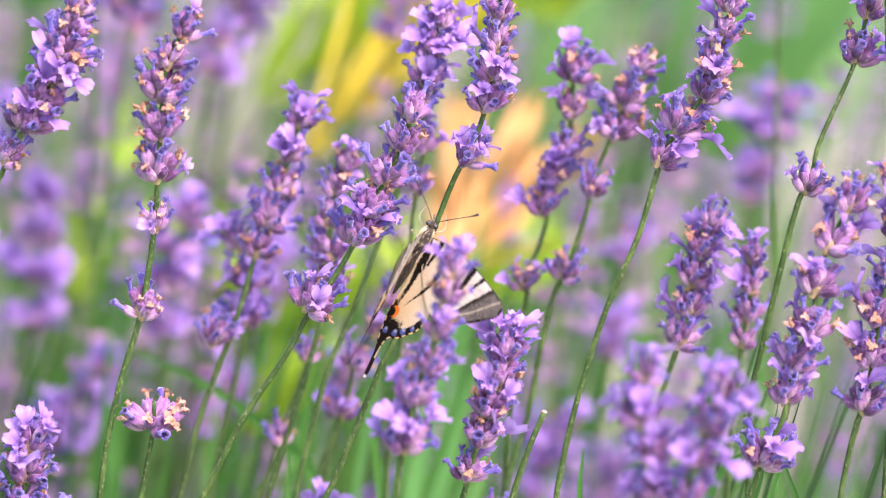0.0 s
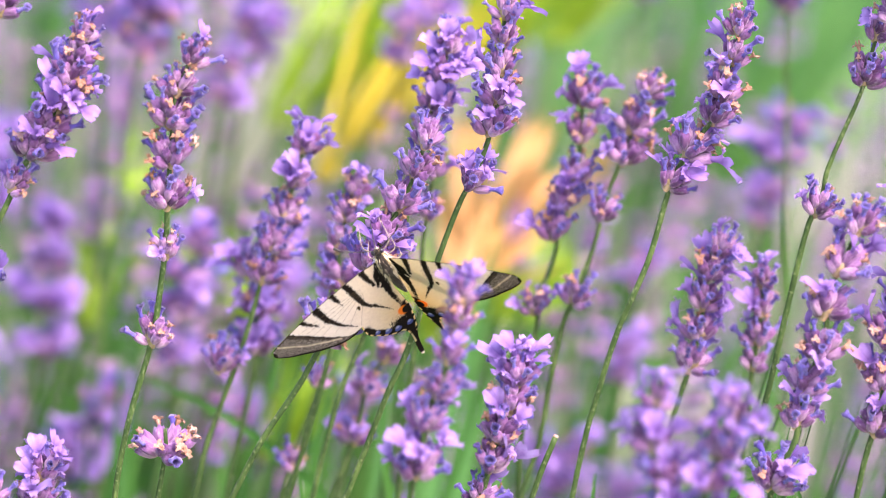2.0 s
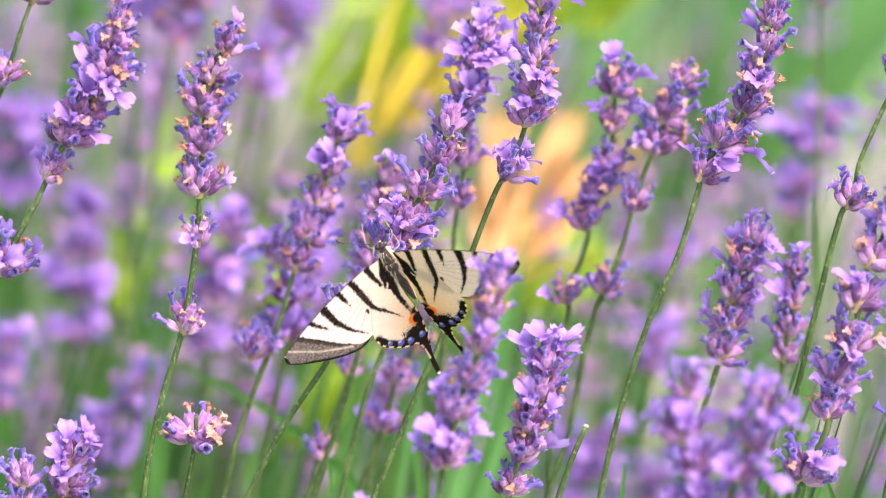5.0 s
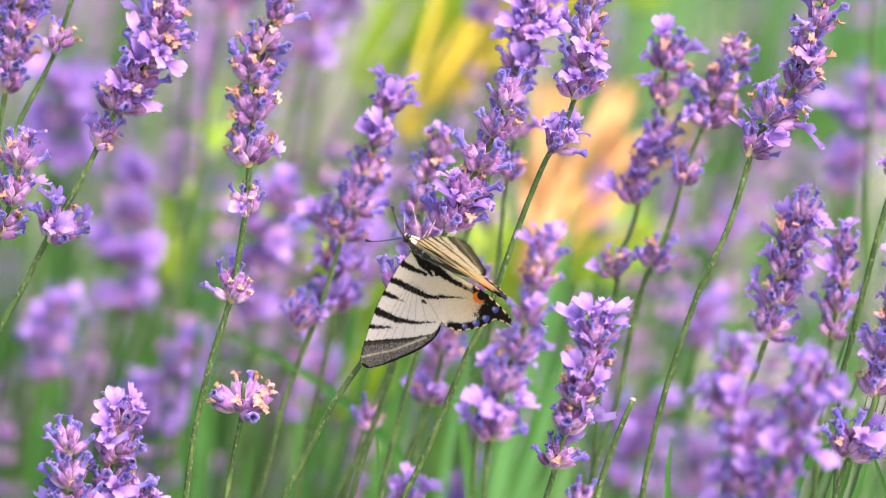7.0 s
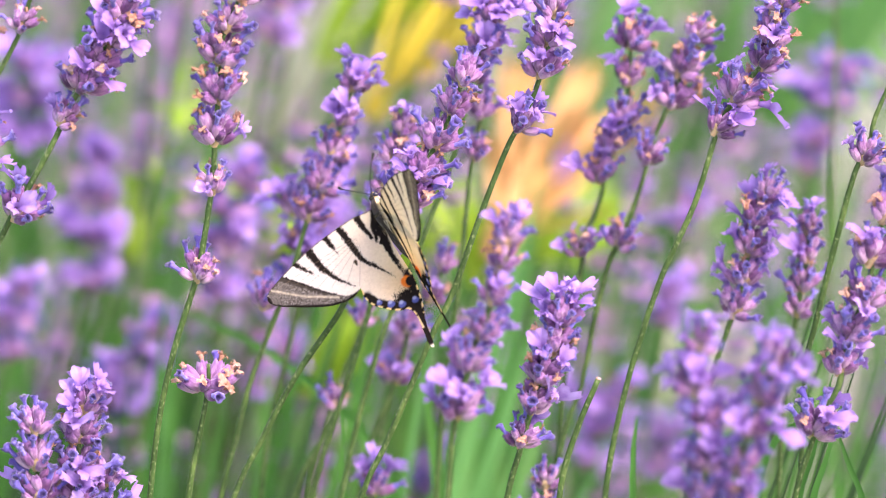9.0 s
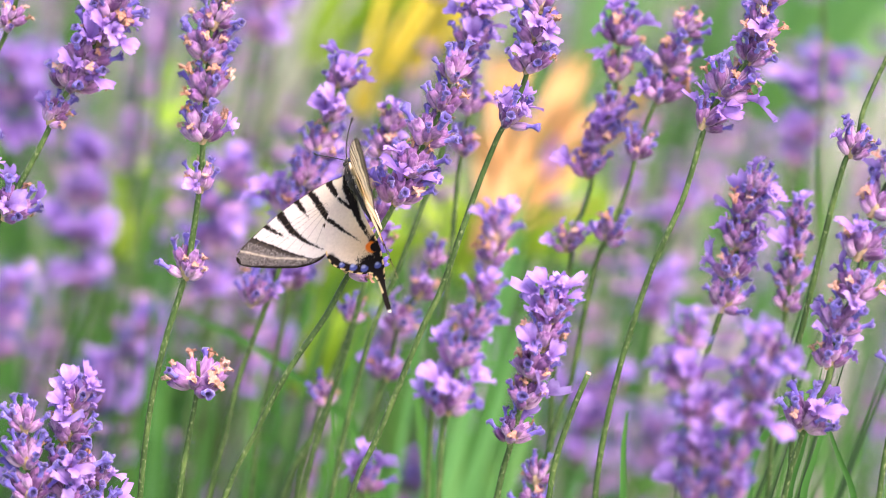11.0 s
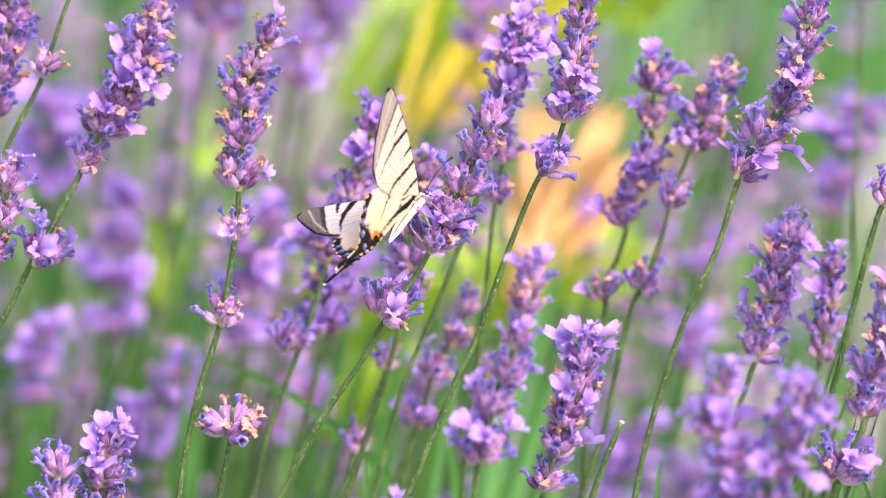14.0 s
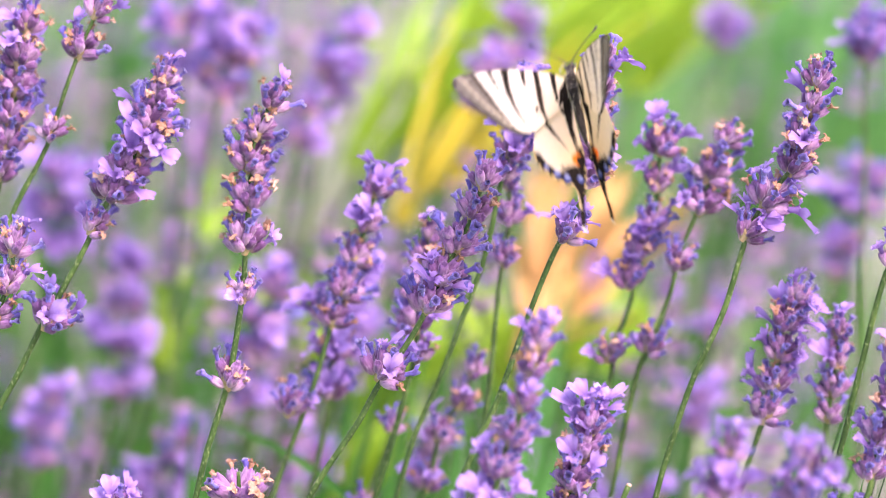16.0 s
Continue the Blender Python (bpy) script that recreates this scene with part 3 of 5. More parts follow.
def body_mesh(name, path, radii, stripe):
    v, f = tube([Vector(q) * MM for q in smooth_path(path, 5)], [r * MM for r in np.interp(np.linspace(0, 1, (len(path) - 1) * 5 + 1), np.linspace(0, 1, len(radii)), radii)], 14)
    me = mesh_of(name, v, f, [FUR])
    c = np.zeros((len(v), 4))
    c[:, 3] = 1
    for i in range(len(v)):
        ring = v[i // 14 * 14:i // 14 * 14 + 14]
        out = v[i] - ring.mean(0)
        lift = out[2] / (np.linalg.norm(out) + 1e-9)
        dark = lift > 0.72 or -0.35 < lift < 0.02
        c[i, :3] = (0.02, 0.016, 0.014) if dark == stripe else (0.55, 0.44, 0.22) if lift > 0 else (0.74, 0.70, 0.60)
    layer = me.color_attributes.new("scales", "FLOAT_COLOR", "POINT")
    layer.data.foreach_set("color", c.ravel())
    return me


def fur_mesh(name, count, rng):
    """Long fine hairs that stand off the thorax and lie back over it."""
    verts, faces, tint = [], [], []
    for _ in range(count):
        a, y = rng.uniform(-2.6, 2.6), rng.uniform(-6.0, 5.0)
        r = 2.2 * (1 - 0.010 * (y - 0.5) ** 2)
        out = Vector((math.sin(a), 0, math.cos(a)))
        root = out * r * 0.92 + Vector((0, y, 0.7))
        tip = root + out * rng.uniform(0.5, 1.3) + Vector((rng.uniform(-0.3, 0.3), rng.uniform(-2.2, -0.8), 0))
        side = Vector((out.z, 0, -out.x)) * 0.09
        n = len(verts)
        verts += [(root + side) * MM, (root - side) * MM, tip * MM]
        faces.append((n, n + 1, n + 2))
        shade = (0.05, 0.04, 0.035) if abs(a) < 0.5 and rng.random() < 0.75 else (0.74, 0.66, 0.48) if rng.random() < 0.8 else (0.30, 0.22, 0.10)
        tint += [(*shade, 1.0)] * 3
    me = mesh_of(name, verts, faces, [FUR])
    layer = me.color_attributes.new("scales", "FLOAT_COLOR", "POINT")
    layer.data.foreach_set("color", np.array(tint).ravel())
    return me


def butterfly():
    fly = tagged(new("butterfly"), "cream swallowtail butterfly with black stripes, feeding on lavender", "butterfly")
    part("thorax", body_mesh("thorax", [(0, 5.2, 0.3), (0, 3, 0.9), (0, -1, 1.0), (0, -4.5, 0.3)], [1.3, 2.1, 2.3, 1.6], True), fly, label="furry thorax with a black stripe on top")
    part("abdomen", body_mesh("abdomen", [(0, -4.0, 0.4), (0, -8, 0.2), (0, -12, -0.4), (0, -16.5, -1.2)], [1.6, 1.75, 1.45, 0.5], True), fly, label="cream abdomen with dark stripes")
    part("fur", fur_mesh("fur", 420, random.Random(5)), fly, label="long cream and dark hairs")
    part("head", body_mesh("head", [(0, 4.6, 0.4), (0, 5.8, 0.6), (0, 7.3, 0.3)], [1.1, 1.35, 0.6], True), fly)
    for s in (-1, 1):
        v, f = revolve([(0.3, -0.75), (0.7, -0.45), (0.85, 0), (0.7, 0.45), (0.3, 0.75)], 10, 0, seeds)
        part("eye", mesh_of("eye", v * MM, f, [EYE_M]), fly, Matrix.Translation((s * 1.15 * MM, 6.1 * MM, 0.7 * MM)) @ Matrix.Rotation(s * 1.3, 4, "Y"), "dark shiny eye")
        path = smooth_path([(s * 0.4, 7.0, 1.0), (s * 3.2, 9.6, 2.0), (s * 6.2, 12.0, 2.4), (s * 9.0, 14.2, 2.2), (s * 10.0, 15.2, 1.8)], 4)
        v, f = tube([q * MM for q in path], [(0.15 if k < len(path) - 5 else 0.30 if k < len(path) - 3 else 0.44) * MM for k in range(len(path))], 6)
        part("antenna", mesh_of("antenna", v, f, [DARK]), fly, label="black clubbed antenna")
        for k, (y, reach) in enumerate(((4.0, 6.0), (1.5, 0.5), (-1.5, -3.5))):
            path = smooth_path([(s * 1.2, y, -1.0), (s * 4.0, y + reach * 0.35, -2.2), (s * 3.6, y + reach * 0.8, -6.0), (s * 3.0, y + reach, -8.2)], 4)
            v, f = tube([q * MM for q in path], [0.19 * MM - 0.008 * MM * j for j in range(len(path))], 6)
            part("leg", mesh_of("leg", v, f, [LEG]), fly, label="thin pale leg")
    v, f = tube([q * MM for q in smooth_path([(0, 7.2, 0.1), (0, 8.2, -2.5), (0, 7.6, -5.5), (0, 8.6, -8.0)], 5)], [0.16 * MM] * 16, 6)
    part("proboscis", mesh_of("proboscis", v, f, [DARK]), fly)
    wings = {}
    for s, key in ((-1, "left"), (1, "right")):
        wings[key] = (part("forewing", wing_mesh("forewing", FOREWING, False, s), fly, pose(s * 0.0012, 0, 0.0012), "cream triangular forewing with black bands"),
                      part("hindwing", wing_mesh("hindwing", HINDWING, True, s), fly, pose(s * 0.0012, 0, 0.0012), "hindwing with orange eyespot, blue crescents and long tail"))
    return fly, wings


# ---- ground and background growth ----
def ground_sheet():
    verts, faces, n = [], [], 60
    span = [-1 + 2 * i / n for i in range(n + 1)]
    for a in span:
        for b in span:
            x, y = math.copysign(abs(a) ** 3, a) * 400, math.copysign(abs(b) ** 3, b) * 400
            verts.append((x, y, 0.03 * noise.noise(Vector((x * 0.8, y * 0.8, 0)))))
    for i in range(n):
        for j in range(n):
            faces.append((i * (n + 1) + j, (i + 1) * (n + 1) + j, (i + 1) * (n + 1) + j + 1, i * (n + 1) + j + 1))
    return tagged(new("ground", mesh_of("ground", verts, faces, [GROUND])), "green grassy garden ground", "ground", kind="structure")


def blade_piece(root, tip, width, bow, rng, folds=6):
    """A strap leaf from root to tip, creased along the middle and bowed sideways."""
    root, tip = Vector(root), Vector(tip)
    side = Vector((1, 0.3 * rng.uniform(-1, 1), 0)).normalized()
    verts, faces = [], []
    for i in range(folds + 1):
        t = i / folds
        p = root.lerp(tip, t) + Vector((bow * math.sin(math.pi * t * 0.5) * t, 0, -abs(bow) * 0.4 * t * t))
        w = width * (0.55 + 0.9 * t) * (1 - t) ** 0.5 if t > 0.4 else width * (0.6 + 0.4 * t)
        w = max(w, width * 0.03)
        for q in (-1, 0, 1):
            verts.append(tuple(p + side * q * w / 2 + Vector((0, 0.25 * w * (1 - abs(q)), 0))))
    for i in range(folds):
        for j in (0, 1):
            k = i * 3 + j
            faces.append((k, k + 1, k + 4, k + 3))
    return np.array(verts), faces


def leaf_clump(name, label, mat, centre, count, reach, bare, lean, width, spread, seed):
    """A tuft of long strap leaves; they part from a bare stem at the height bare, or grow from the ground."""
    rng = random.Random(seed)
    thing = tagged(new(name), label, "leaf clump")
    thing.matrix_basis = Matrix.Translation(centre)
    if bare > 0:
        v, f = tube([Vector((lean * bare * q, 0.004 * math.sin(3 * q), bare * q)) for q in (0, 0.3, 0.6, 0.85, 1.0)], [0.0022, 0.002, 0.002, 0.0018, 0.0016], 6)
        part("stem", mesh_of("stem", v, f, [STEM]), thing)
    for _ in range(count):
        off = 0.25 if bare > 0 else 1.0
        root = (lean * bare + rng.uniform(-spread, spread) * off, rng.uniform(-0.03, 0.03) * off, bare)
        h = bare + (reach - bare) * rng.uniform(0.7, 1.1)
        tip = (lean * h + rng.uniform(-spread, spread) * 1.4, root[1] + rng.uniform(-0.06, 0.06), h)
        v, f = blade_piece(root, tip, width * rng.uniform(0.7, 1.2), rng.uniform(-0.01, 0.03), rng)
        part("leaf", mesh_of("leaf", v, f, [mat]), thing)
    return thing


def field(name, label, category, count, area, seed, tall, bloom):
    """Lavender growing on behind, too many stalks to count."""
    rng = random.Random(seed)
    verts, faces, idx, tones, n = [], [], [], [], 0

    def add(v, f, k):
        nonlocal n
        verts.append(v)
        tones.append(np.full(len(v), rng.uniform(0.45, 1.0)))
        faces.extend(tuple(i + n for i in q) for q in f)
        idx.extend([k] * len(f))
        n += len(v)

    for _ in range(count):
        x, y = rng.uniform(*area[0]), rng.uniform(*area[1])
        h = rng.uniform(*tall)
        if y > 0.6 and x > 0.02 + 0.03 * y and rng.random() < 0.45:
            continue  # sparser beside the path
        lean = Vector((rng.uniform(0.0, 0.35), rng.uniform(-0.15, 0.15), 1)).normalized()
        root = Vector((x - lean.x * h, y, 0))
        top = root + lean * h
        v, f = tube([root, root.lerp(top, 0.5) + Vector((0.01, 0, 0)), top], [0.0015, 0.0012, 0.0008], 4)
        add(v, f, 5)
        for k in range(rng.randint(3, 6)):
            c = top - lean * (0.011 * k + (0.02 if k > 3 else 0))
            w = 0.0062 * rng.uniform(0.8, 1.2) * (0.8 if k == 0 else 1)
            for i in range(11):
                az, el = i * 2.4 + k, rng.uniform(0.5, 1.2)
                d = Vector((math.cos(az) * math.sin(el), math.sin(az) * math.sin(el), math.cos(el)))
                kind = "corolla" if rng.random() < bloom else "calyx"
                if kind == "corolla":
                    pv, pf = petal_patch(4.6, 4.4, 0, 0.2, rng, 3)
                    pv = pv * MM
                else:
                    pv, pf = revolve([(0.5, 0), (1.5, 2.5), (0.9, 6)], 4, 0.1, rng)
                    pv = pv * MM
                a = np.array((Matrix.Translation(c + d * 0.002) @ turned(d, 0)))
                add(pv @ a[:3, :3].T + a[:3, 3], pf, ORDER.index(kind))
    me = mesh_of(name, np.concatenate(verts), faces, JOINED_LOOKS[:5] + [BLADE], idx, tone=np.concatenate(tones), age=np.full(n, 0.5))
    return tagged(new(name, me), label, category, kind="stuff")


def grass(name, label, count, area, tall, width, mat, seed, low=False):
    rng = random.Random(seed)
    pieces = []
    for _ in range(count):
        y = rng.uniform(*area[1])
        x = rng.uniform(*area[0])
        h = rng.uniform(*tall)
        if low:
            if -0.1 < x - 0.11 < 1.0 or (y > 0.2 and abs(x) < 0.25 + y * 0.3):
                continue
        elif y > 0.4 and x > 0.03 * (y + 1.3) and rng.random() < 0.88:
            continue  # sparser beside the path
        pieces.append(blade_piece((x, y, 0), (x + rng.uniform(-0.1, 0.45) * h, y + rng.uniform(-0.2, 0.2) * h, h), width * rng.uniform(0.6, 1.4), rng.uniform(-0.04, 0.04), rng, 4))
    v, f = join(pieces)
    return tagged(new(name, mesh_of(name, v, f, [mat])), label, "grass", kind="stuff")


def dusty_path():
    """A trodden strip of pale soil with ragged edges, running away behind the flowers."""
    verts, faces, n, m = [], [], 160, 12
    for i in range(n + 1):
        y = -5 + 10 * (i / n)
        for j in range(m + 1):
            q = j / m
            x = 0.11 + 0.02 * (y - 0.9) + 0.03 * (y - 1.5) ** 2 * (y < 1.5) + 1.2 * (y - 2.5) ** 2 * (y > 2.5) + 0.7 * q
            if j in (0, m):
                x += 0.16 * noise.noise(Vector((y * 6, q * 9, 2.0)))
            verts.append((x, y, 0.036 + 0.012 * noise.noise(Vector((x * 5, y * 5, 1.0))) - (0.05 if j in (0, m) else 0)))
    for i in range(n):
        for j in range(m):
            k = i * (m + 1) + j
            faces.append((k, k + 1, k + m + 2, k + m + 1))
    return tagged(new("path", mesh_of("path", verts, faces, [PATH])), "pale dusty soil path behind the flowers", "path", kind="structure")


ground_sheet()
dusty_path()
field("lavender_field", "dense mass of lilac lavender flowers on thin stems", "lavender", 1400, ((-0.72, 0.60), (0.45, 2.3)), 21, (0.10, 0.54), 0.6)
field("lavender_field", "soft lilac lavender flowers among green stems", "lavender", 190, ((-0.60, 0.50), (0.36, 0.95)), 23, (0.16, 0.45), 0.65)
field("lavender_field", "pale open lavender flowers beside the dusty path", "lavender", 190, ((0.05, 0.60), (0.9, 2.4)), 24, (0.10, 0.36), 0.95)
field("lavender_field", "tall lilac lavender flowers among long grass", "lavender", 330, ((-0.72, -0.05), (0.8, 2.4)), 25, (0.25, 0.60), 0.65)
grass("grass", "green lavender leaves and grass below the flowers", 2600, ((-0.74, 0.62), (0.20, 2.3)), (0.12, 0.43), 0.008, BLADE, 22)
grass("grass", "long pale dry grass leaning among the lavender", 420, ((-0.74, 0.62), (0.75, 2.3)), (0.26, 0.58), 0.006, STRAW, 27)
grass("grass", "tall deep green grass leaning behind the lavender", 380, ((-0.74, 0.62), (0.5, 1.5)), (0.26, 0.50), 0.009, BLADE, 28)
grass("grass", "low green grass and leaves all round the flowers", 7000, ((-2.6, 2.6), (-0.55, 3.4)), (0.06, 0.34), 0.007, BLADE, 31, True)
# strap leaves of a yellowing plant behind the flowers: root x and y, number, height, lean, width, spread
leaf_clump('lime_leaf_clump', 'tuft of long lime-green strap leaves', LIME, (-0.2693, 0.7, 0), 9, 0.5543, 0.469, 0.5, 0.0048, 0.0242, 40)
leaf_clump('lime_leaf_clump', 'tuft of long lime-green strap leaves', LIME, (-0.2632, 0.65, 0), 14, 0.5778, 0.4926, 0.5, 0.0053, 0.0286, 41)
leaf_clump('yellow_leaf_clump', 'tuft of yellow strap leaves', YELLOW, (-0.248, 0.6, 0), 7, 0.5534, 0.4649, 0.5, 0.0048, 0.0176, 42)
leaf_clump('yellow_leaf_clump', 'tuft of yellow strap leaves', YELLOW, (-0.2329, 0.65, 0), 10, 0.5561, 0.4704, 0.5, 0.0048, 0.0198, 43)
leaf_clump('lime_leaf_clump', 'tuft of long lime-green strap leaves', LIME, (-0.2396, 0.7, 0), 16, 0.5815, 0.4917, 0.5, 0.0057, 0.0308, 44)
leaf_clump('yellow_leaf_clump', 'tuft of yellow strap leaves', YELLOW, (-0.1848, 0.75, 0), 7, 0.5425, 0.4603, 0.45, 0.0048, 0.0176, 45)
leaf_clump('lime_leaf_clump', 'tuft of long lime-green strap leaves', LIME, (-0.1874, 0.7, 0), 18, 0.5815, 0.4917, 0.45, 0.0057, 0.0308, 46)
leaf_clump('lime_leaf_clump', 'tuft of long lime-green strap leaves', LIME, (-0.1598, 0.75, 0), 30, 0.5781, 0.4887, 0.45, 0.0057, 0.0308, 47)
leaf_clump('straw_leaf_clump', 'tuft of dry straw-coloured strap leaves', STRAW, (-0.2109, 1.14, 0), 10, 0.4624, 0.3702, 0.5, 0.0078, 0.0268, 48)
leaf_clump('green_leaf_clump', 'tuft of long green strap leaves', BLADE, (-0.2131, 1.079, 0), 9, 0.5069, 0.4025, 0.5, 0.0068, 0.0336, 49)
leaf_clump('green_leaf_clump', 'tuft of long green strap leaves', BLADE, (-0.1778, 1.079, 0), 9, 0.5128, 0.4115, 0.5, 0.0068, 0.0336, 50)
leaf_clump('lime_leaf_clump', 'tuft of long lime-green strap leaves', LIME, (-0.1036, 0.8, 0), 20, 0.5748, 0.4885, 0.4, 0.0057, 0.0308, 51)
leaf_clump('lime_leaf_clump', 'tuft of long lime-green strap leaves', LIME, (-0.2424, 0.65, 0), 5, 0.4803, 0.4307, 0.3, 0.008, 0.0154, 52)
leaf_clump('lime_leaf_clump', 'tuft of long lime-green strap leaves', LIME, (-0.237, 0.65, 0), 6, 0.4432, 0.3932, 0.3, 0.008, 0.0154, 53)
leaf_clump('lime_leaf_clump', 'tuft of long lime-green strap leaves', LIME, (-0.1457, 0.55, 0), 21, 0.4389, 0.3912, 0.3, 0.0096, 0.022, 54)
leaf_clump('lime_leaf_clump', 'tuft of long lime-green strap leaves', LIME, (-0.1501, 0.5, 0), 12, 0.4145, 0.3701, 0.3, 0.0096, 0.022, 55)
leaf_clump('lime_leaf_clump', 'tuft of long lime-green strap leaves', LIME, (-0.09, 0.55, 0), 18, 0.4483, 0.4032, 0.3, 0.0096, 0.0198, 56)
leaf_clump('lime_leaf_clump', 'tuft of long lime-green strap leaves', LIME, (-0.05, 0.65, 0), 12, 0.4282, 0.3907, 0.3, 0.0096, 0.0198, 57)
leaf_clump('lime_leaf_clump', 'tuft of long lime-green strap leaves', LIME, (-0.178, 0.65, 0), 12, 0.4332, 0.3907, 0.3, 0.0096, 0.0154, 58)
leaf_clump('orange_leaf_clump', 'tuft of wilting orange strap leaves', ORANGE, (-0.1075, 0.6, 0), 27, 0.4842, 0.4164, 0.36, 0.0104, 0.0264, 59)
leaf_clump('orange_leaf_clump', 'tuft of wilting orange strap leaves', ORANGE, (-0.1349, 0.5, 0), 15, 0.4653, 0.4261, 0.4, 0.0088, 0.0154, 60)
leaf_clump('straw_leaf_clump', 'tuft of dry straw-coloured strap leaves', STRAW, (-0.2225, 1.262, 0), 10, 0.4828, 0.3347, 0.45, 0.0117, 0.0268, 61)
leaf_clump('straw_leaf_clump', 'tuft of dry straw-coloured strap leaves', STRAW, (-0.2583, 0.7, 0), 7, 0.4917, 0.436, 0.45, 0.008, 0.0165, 62)
leaf_clump('straw_leaf_clump', 'tuft of dry straw-coloured strap leaves', STRAW, (0.0844, 0.9, 0), 9, 0.3073, 0.25, 0.2, 0.016, 0.022, 63)
leaf_clump('green_leaf_clump', 'tuft of long bright green strap leaves', GREEN, (-0.2184, 1.384, 0), 7, 0.4834, 0.3422, 0.1, 0.0176, 0.0161, 64)
leaf_clump('green_leaf_clump', 'tuft of long bright green strap leaves', GREEN, (-0.0231, 1.506, 0), 9, 0.4332, 0.2885, 0.4, 0.0156, 0.0268, 65)
leaf_clump('green_leaf_clump', 'tuft of long bright green strap leaves', GREEN, (0.0969, 1.628, 0), 10, 0.4527, 0.2951, 0.3, 0.0176, 0.0336, 66)
leaf_clump('green_leaf_clump', 'tuft of long bright green strap leaves', GREEN, (0.1895, 1.506, 0), 21, 0.4681, 0.2634, 0.2, 0.0176, 0.0537, 67)
leaf_clump('green_leaf_clump', 'tuft of long bright green strap leaves', GREEN, (0.1599, 1.75, 0), 18, 0.4374, 0.2267, 0.25, 0.0156, 0.0537, 68)
leaf_clump('green_leaf_clump', 'tuft of long bright green strap leaves', GREEN, (-0.0618, 0.45, 0), 6, 0.4031, 0, 0.2, 0.0104, 0.022, 69)
leaf_clump('green_leaf_clump', 'tuft of long green strap leaves', BLADE, (-0.2223, 0.45, 0), 12, 0.4212, 0, 0.2, 0.008, 0.033, 70)
leaf_clump('green_leaf_clump', 'tuft of long bright green strap leaves', GREEN, (-0.1222, 0.5, 0), 7, 0.4145, 0, 0.1, 0.0096, 0.022, 71)
leaf_clump('green_leaf_clump', 'tuft of long bright green strap leaves', GREEN, (-0.0838, 0.32, 0), 18, 0.4727, 0, 0.25, 0.008, 0.0242, 72)
leaf_clump('green_leaf_clump', 'tuft of long bright green strap leaves', GREEN, (-0.0684, 0.36, 0), 13, 0.4652, 0, 0.25, 0.008, 0.0176, 73)
leaf_clump('green_leaf_clump', 'tuft of long green strap leaves', BLADE, (-0.1021, 0.32, 0), 12, 0.4592, 0, 0.25, 0.008, 0.022, 74)
leaf_clump('green_leaf_clump', 'tuft of long green strap leaves', BLADE, (0.0429, 0.2, 0), 13, 0.4431, 0, 0.25, 0.004, 0.022, 75)
leaf_clump('green_leaf_clump', 'tuft of long green strap leaves', BLADE, (0.0476, 0.2, 0), 10, 0.4333, 0, 0.2, 0.004, 0.022, 76)
leaf_clump('green_leaf_clump', 'tuft of long green strap leaves', BLADE, (-0.1279, 0.36, 0), 12, 0.4417, 0, 0.15, 0.008, 0.022, 77)

# lavender leaves low among the stems, their bush shade painted in
leaf_clump('lavender_leaf_clump', 'tuft of narrow green lavender leaves, darkened as if shaded inside the bush', SHADED_LEAF, (-0.033, 0.035, 0), 11, 0.485, 0, 0.3, 0.0042, 0.026, 78)
leaf_clump('lavender_leaf_clump', 'tuft of narrow green lavender leaves, darkened as if shaded inside the bush', SHADED_LEAF, (-0.010, 0.055, 0), 12, 0.500, 0, 0.3, 0.0045, 0.028, 79)
leaf_clump('lavender_leaf_clump', 'tuft of narrow green lavender leaves, darkened as if shaded inside the bush', SHADED_LEAF, (0.016, 0.025, 0), 12, 0.505, 0, 0.28, 0.0042, 0.024, 80)
leaf_clump('lavender_leaf_clump', 'tuft of narrow green lavender leaves, darkened as if shaded inside the bush', SHADED_LEAF, (-0.16, 0.30, 0), 14, 0.430, 0, 0.2, 0.006, 0.04, 81)
leaf_clump('lavender_leaf_clump', 'tuft of narrow green lavender leaves, darkened as if shaded inside the bush', SHADED_LEAF, (-0.24, 0.34, 0), 14, 0.430, 0, 0.2, 0.006, 0.04, 82)


# ---- lavender stalks: plane, whorls (x, z, width, share of open florets), stem (x, z) ----
stalk_b = lavender(-0.016, [(-0.0461, 0.6176, 0.0134, 0.066), (-0.0498, 0.6089, 0.0142, 0.066), (-0.0526, 0.6015, 0.0189, 0.22), (-0.0535, 0.5898, 0.0165, 0.066), (-0.0547, 0.5776, 0.0165, 0.066), (-0.0558, 0.5617, 0.0126, 0.066), (-0.0596, 0.5373, 0.015, 0.066)],
         [(-0.057, 0.553), (-0.0613, 0.5307), (-0.0671, 0.5124), (-0.0714, 0.4941), (-0.0744, 0.4722), (-0.0951, 0.2597), (-0.1035, 0.0)], 0.55, 100, 'fading lavender stalk with dried tan florets')
stalk_m = lavender(-0.0107, [(-0.0761, 0.6226, 0.0127, 0.121), (-0.0783, 0.6162, 0.0144, 0.121), (-0.0802, 0.6108, 0.0165, 0.12), (-0.0821, 0.6051, 0.0185, 0.25), (-0.0860, 0.5982, 0.0175, 0.15), (-0.0898, 0.5913, 0.019, 0.3), (-0.0968, 0.5799, 0.0119, 0.121), (-0.1093, 0.5541, 0.0174, 0.3)],
         [(-0.0996, 0.5733), (-0.1073, 0.5593), (-0.1139, 0.5478), (-0.1207, 0.5345), (-0.1274, 0.5229), (-0.1375, 0.5045), (-0.1479, 0.4792), (-0.2109, 0.2636), (-0.2365, 0.0)], 0.3, 101, 'purple lavender flower stalk on a slim green stem')
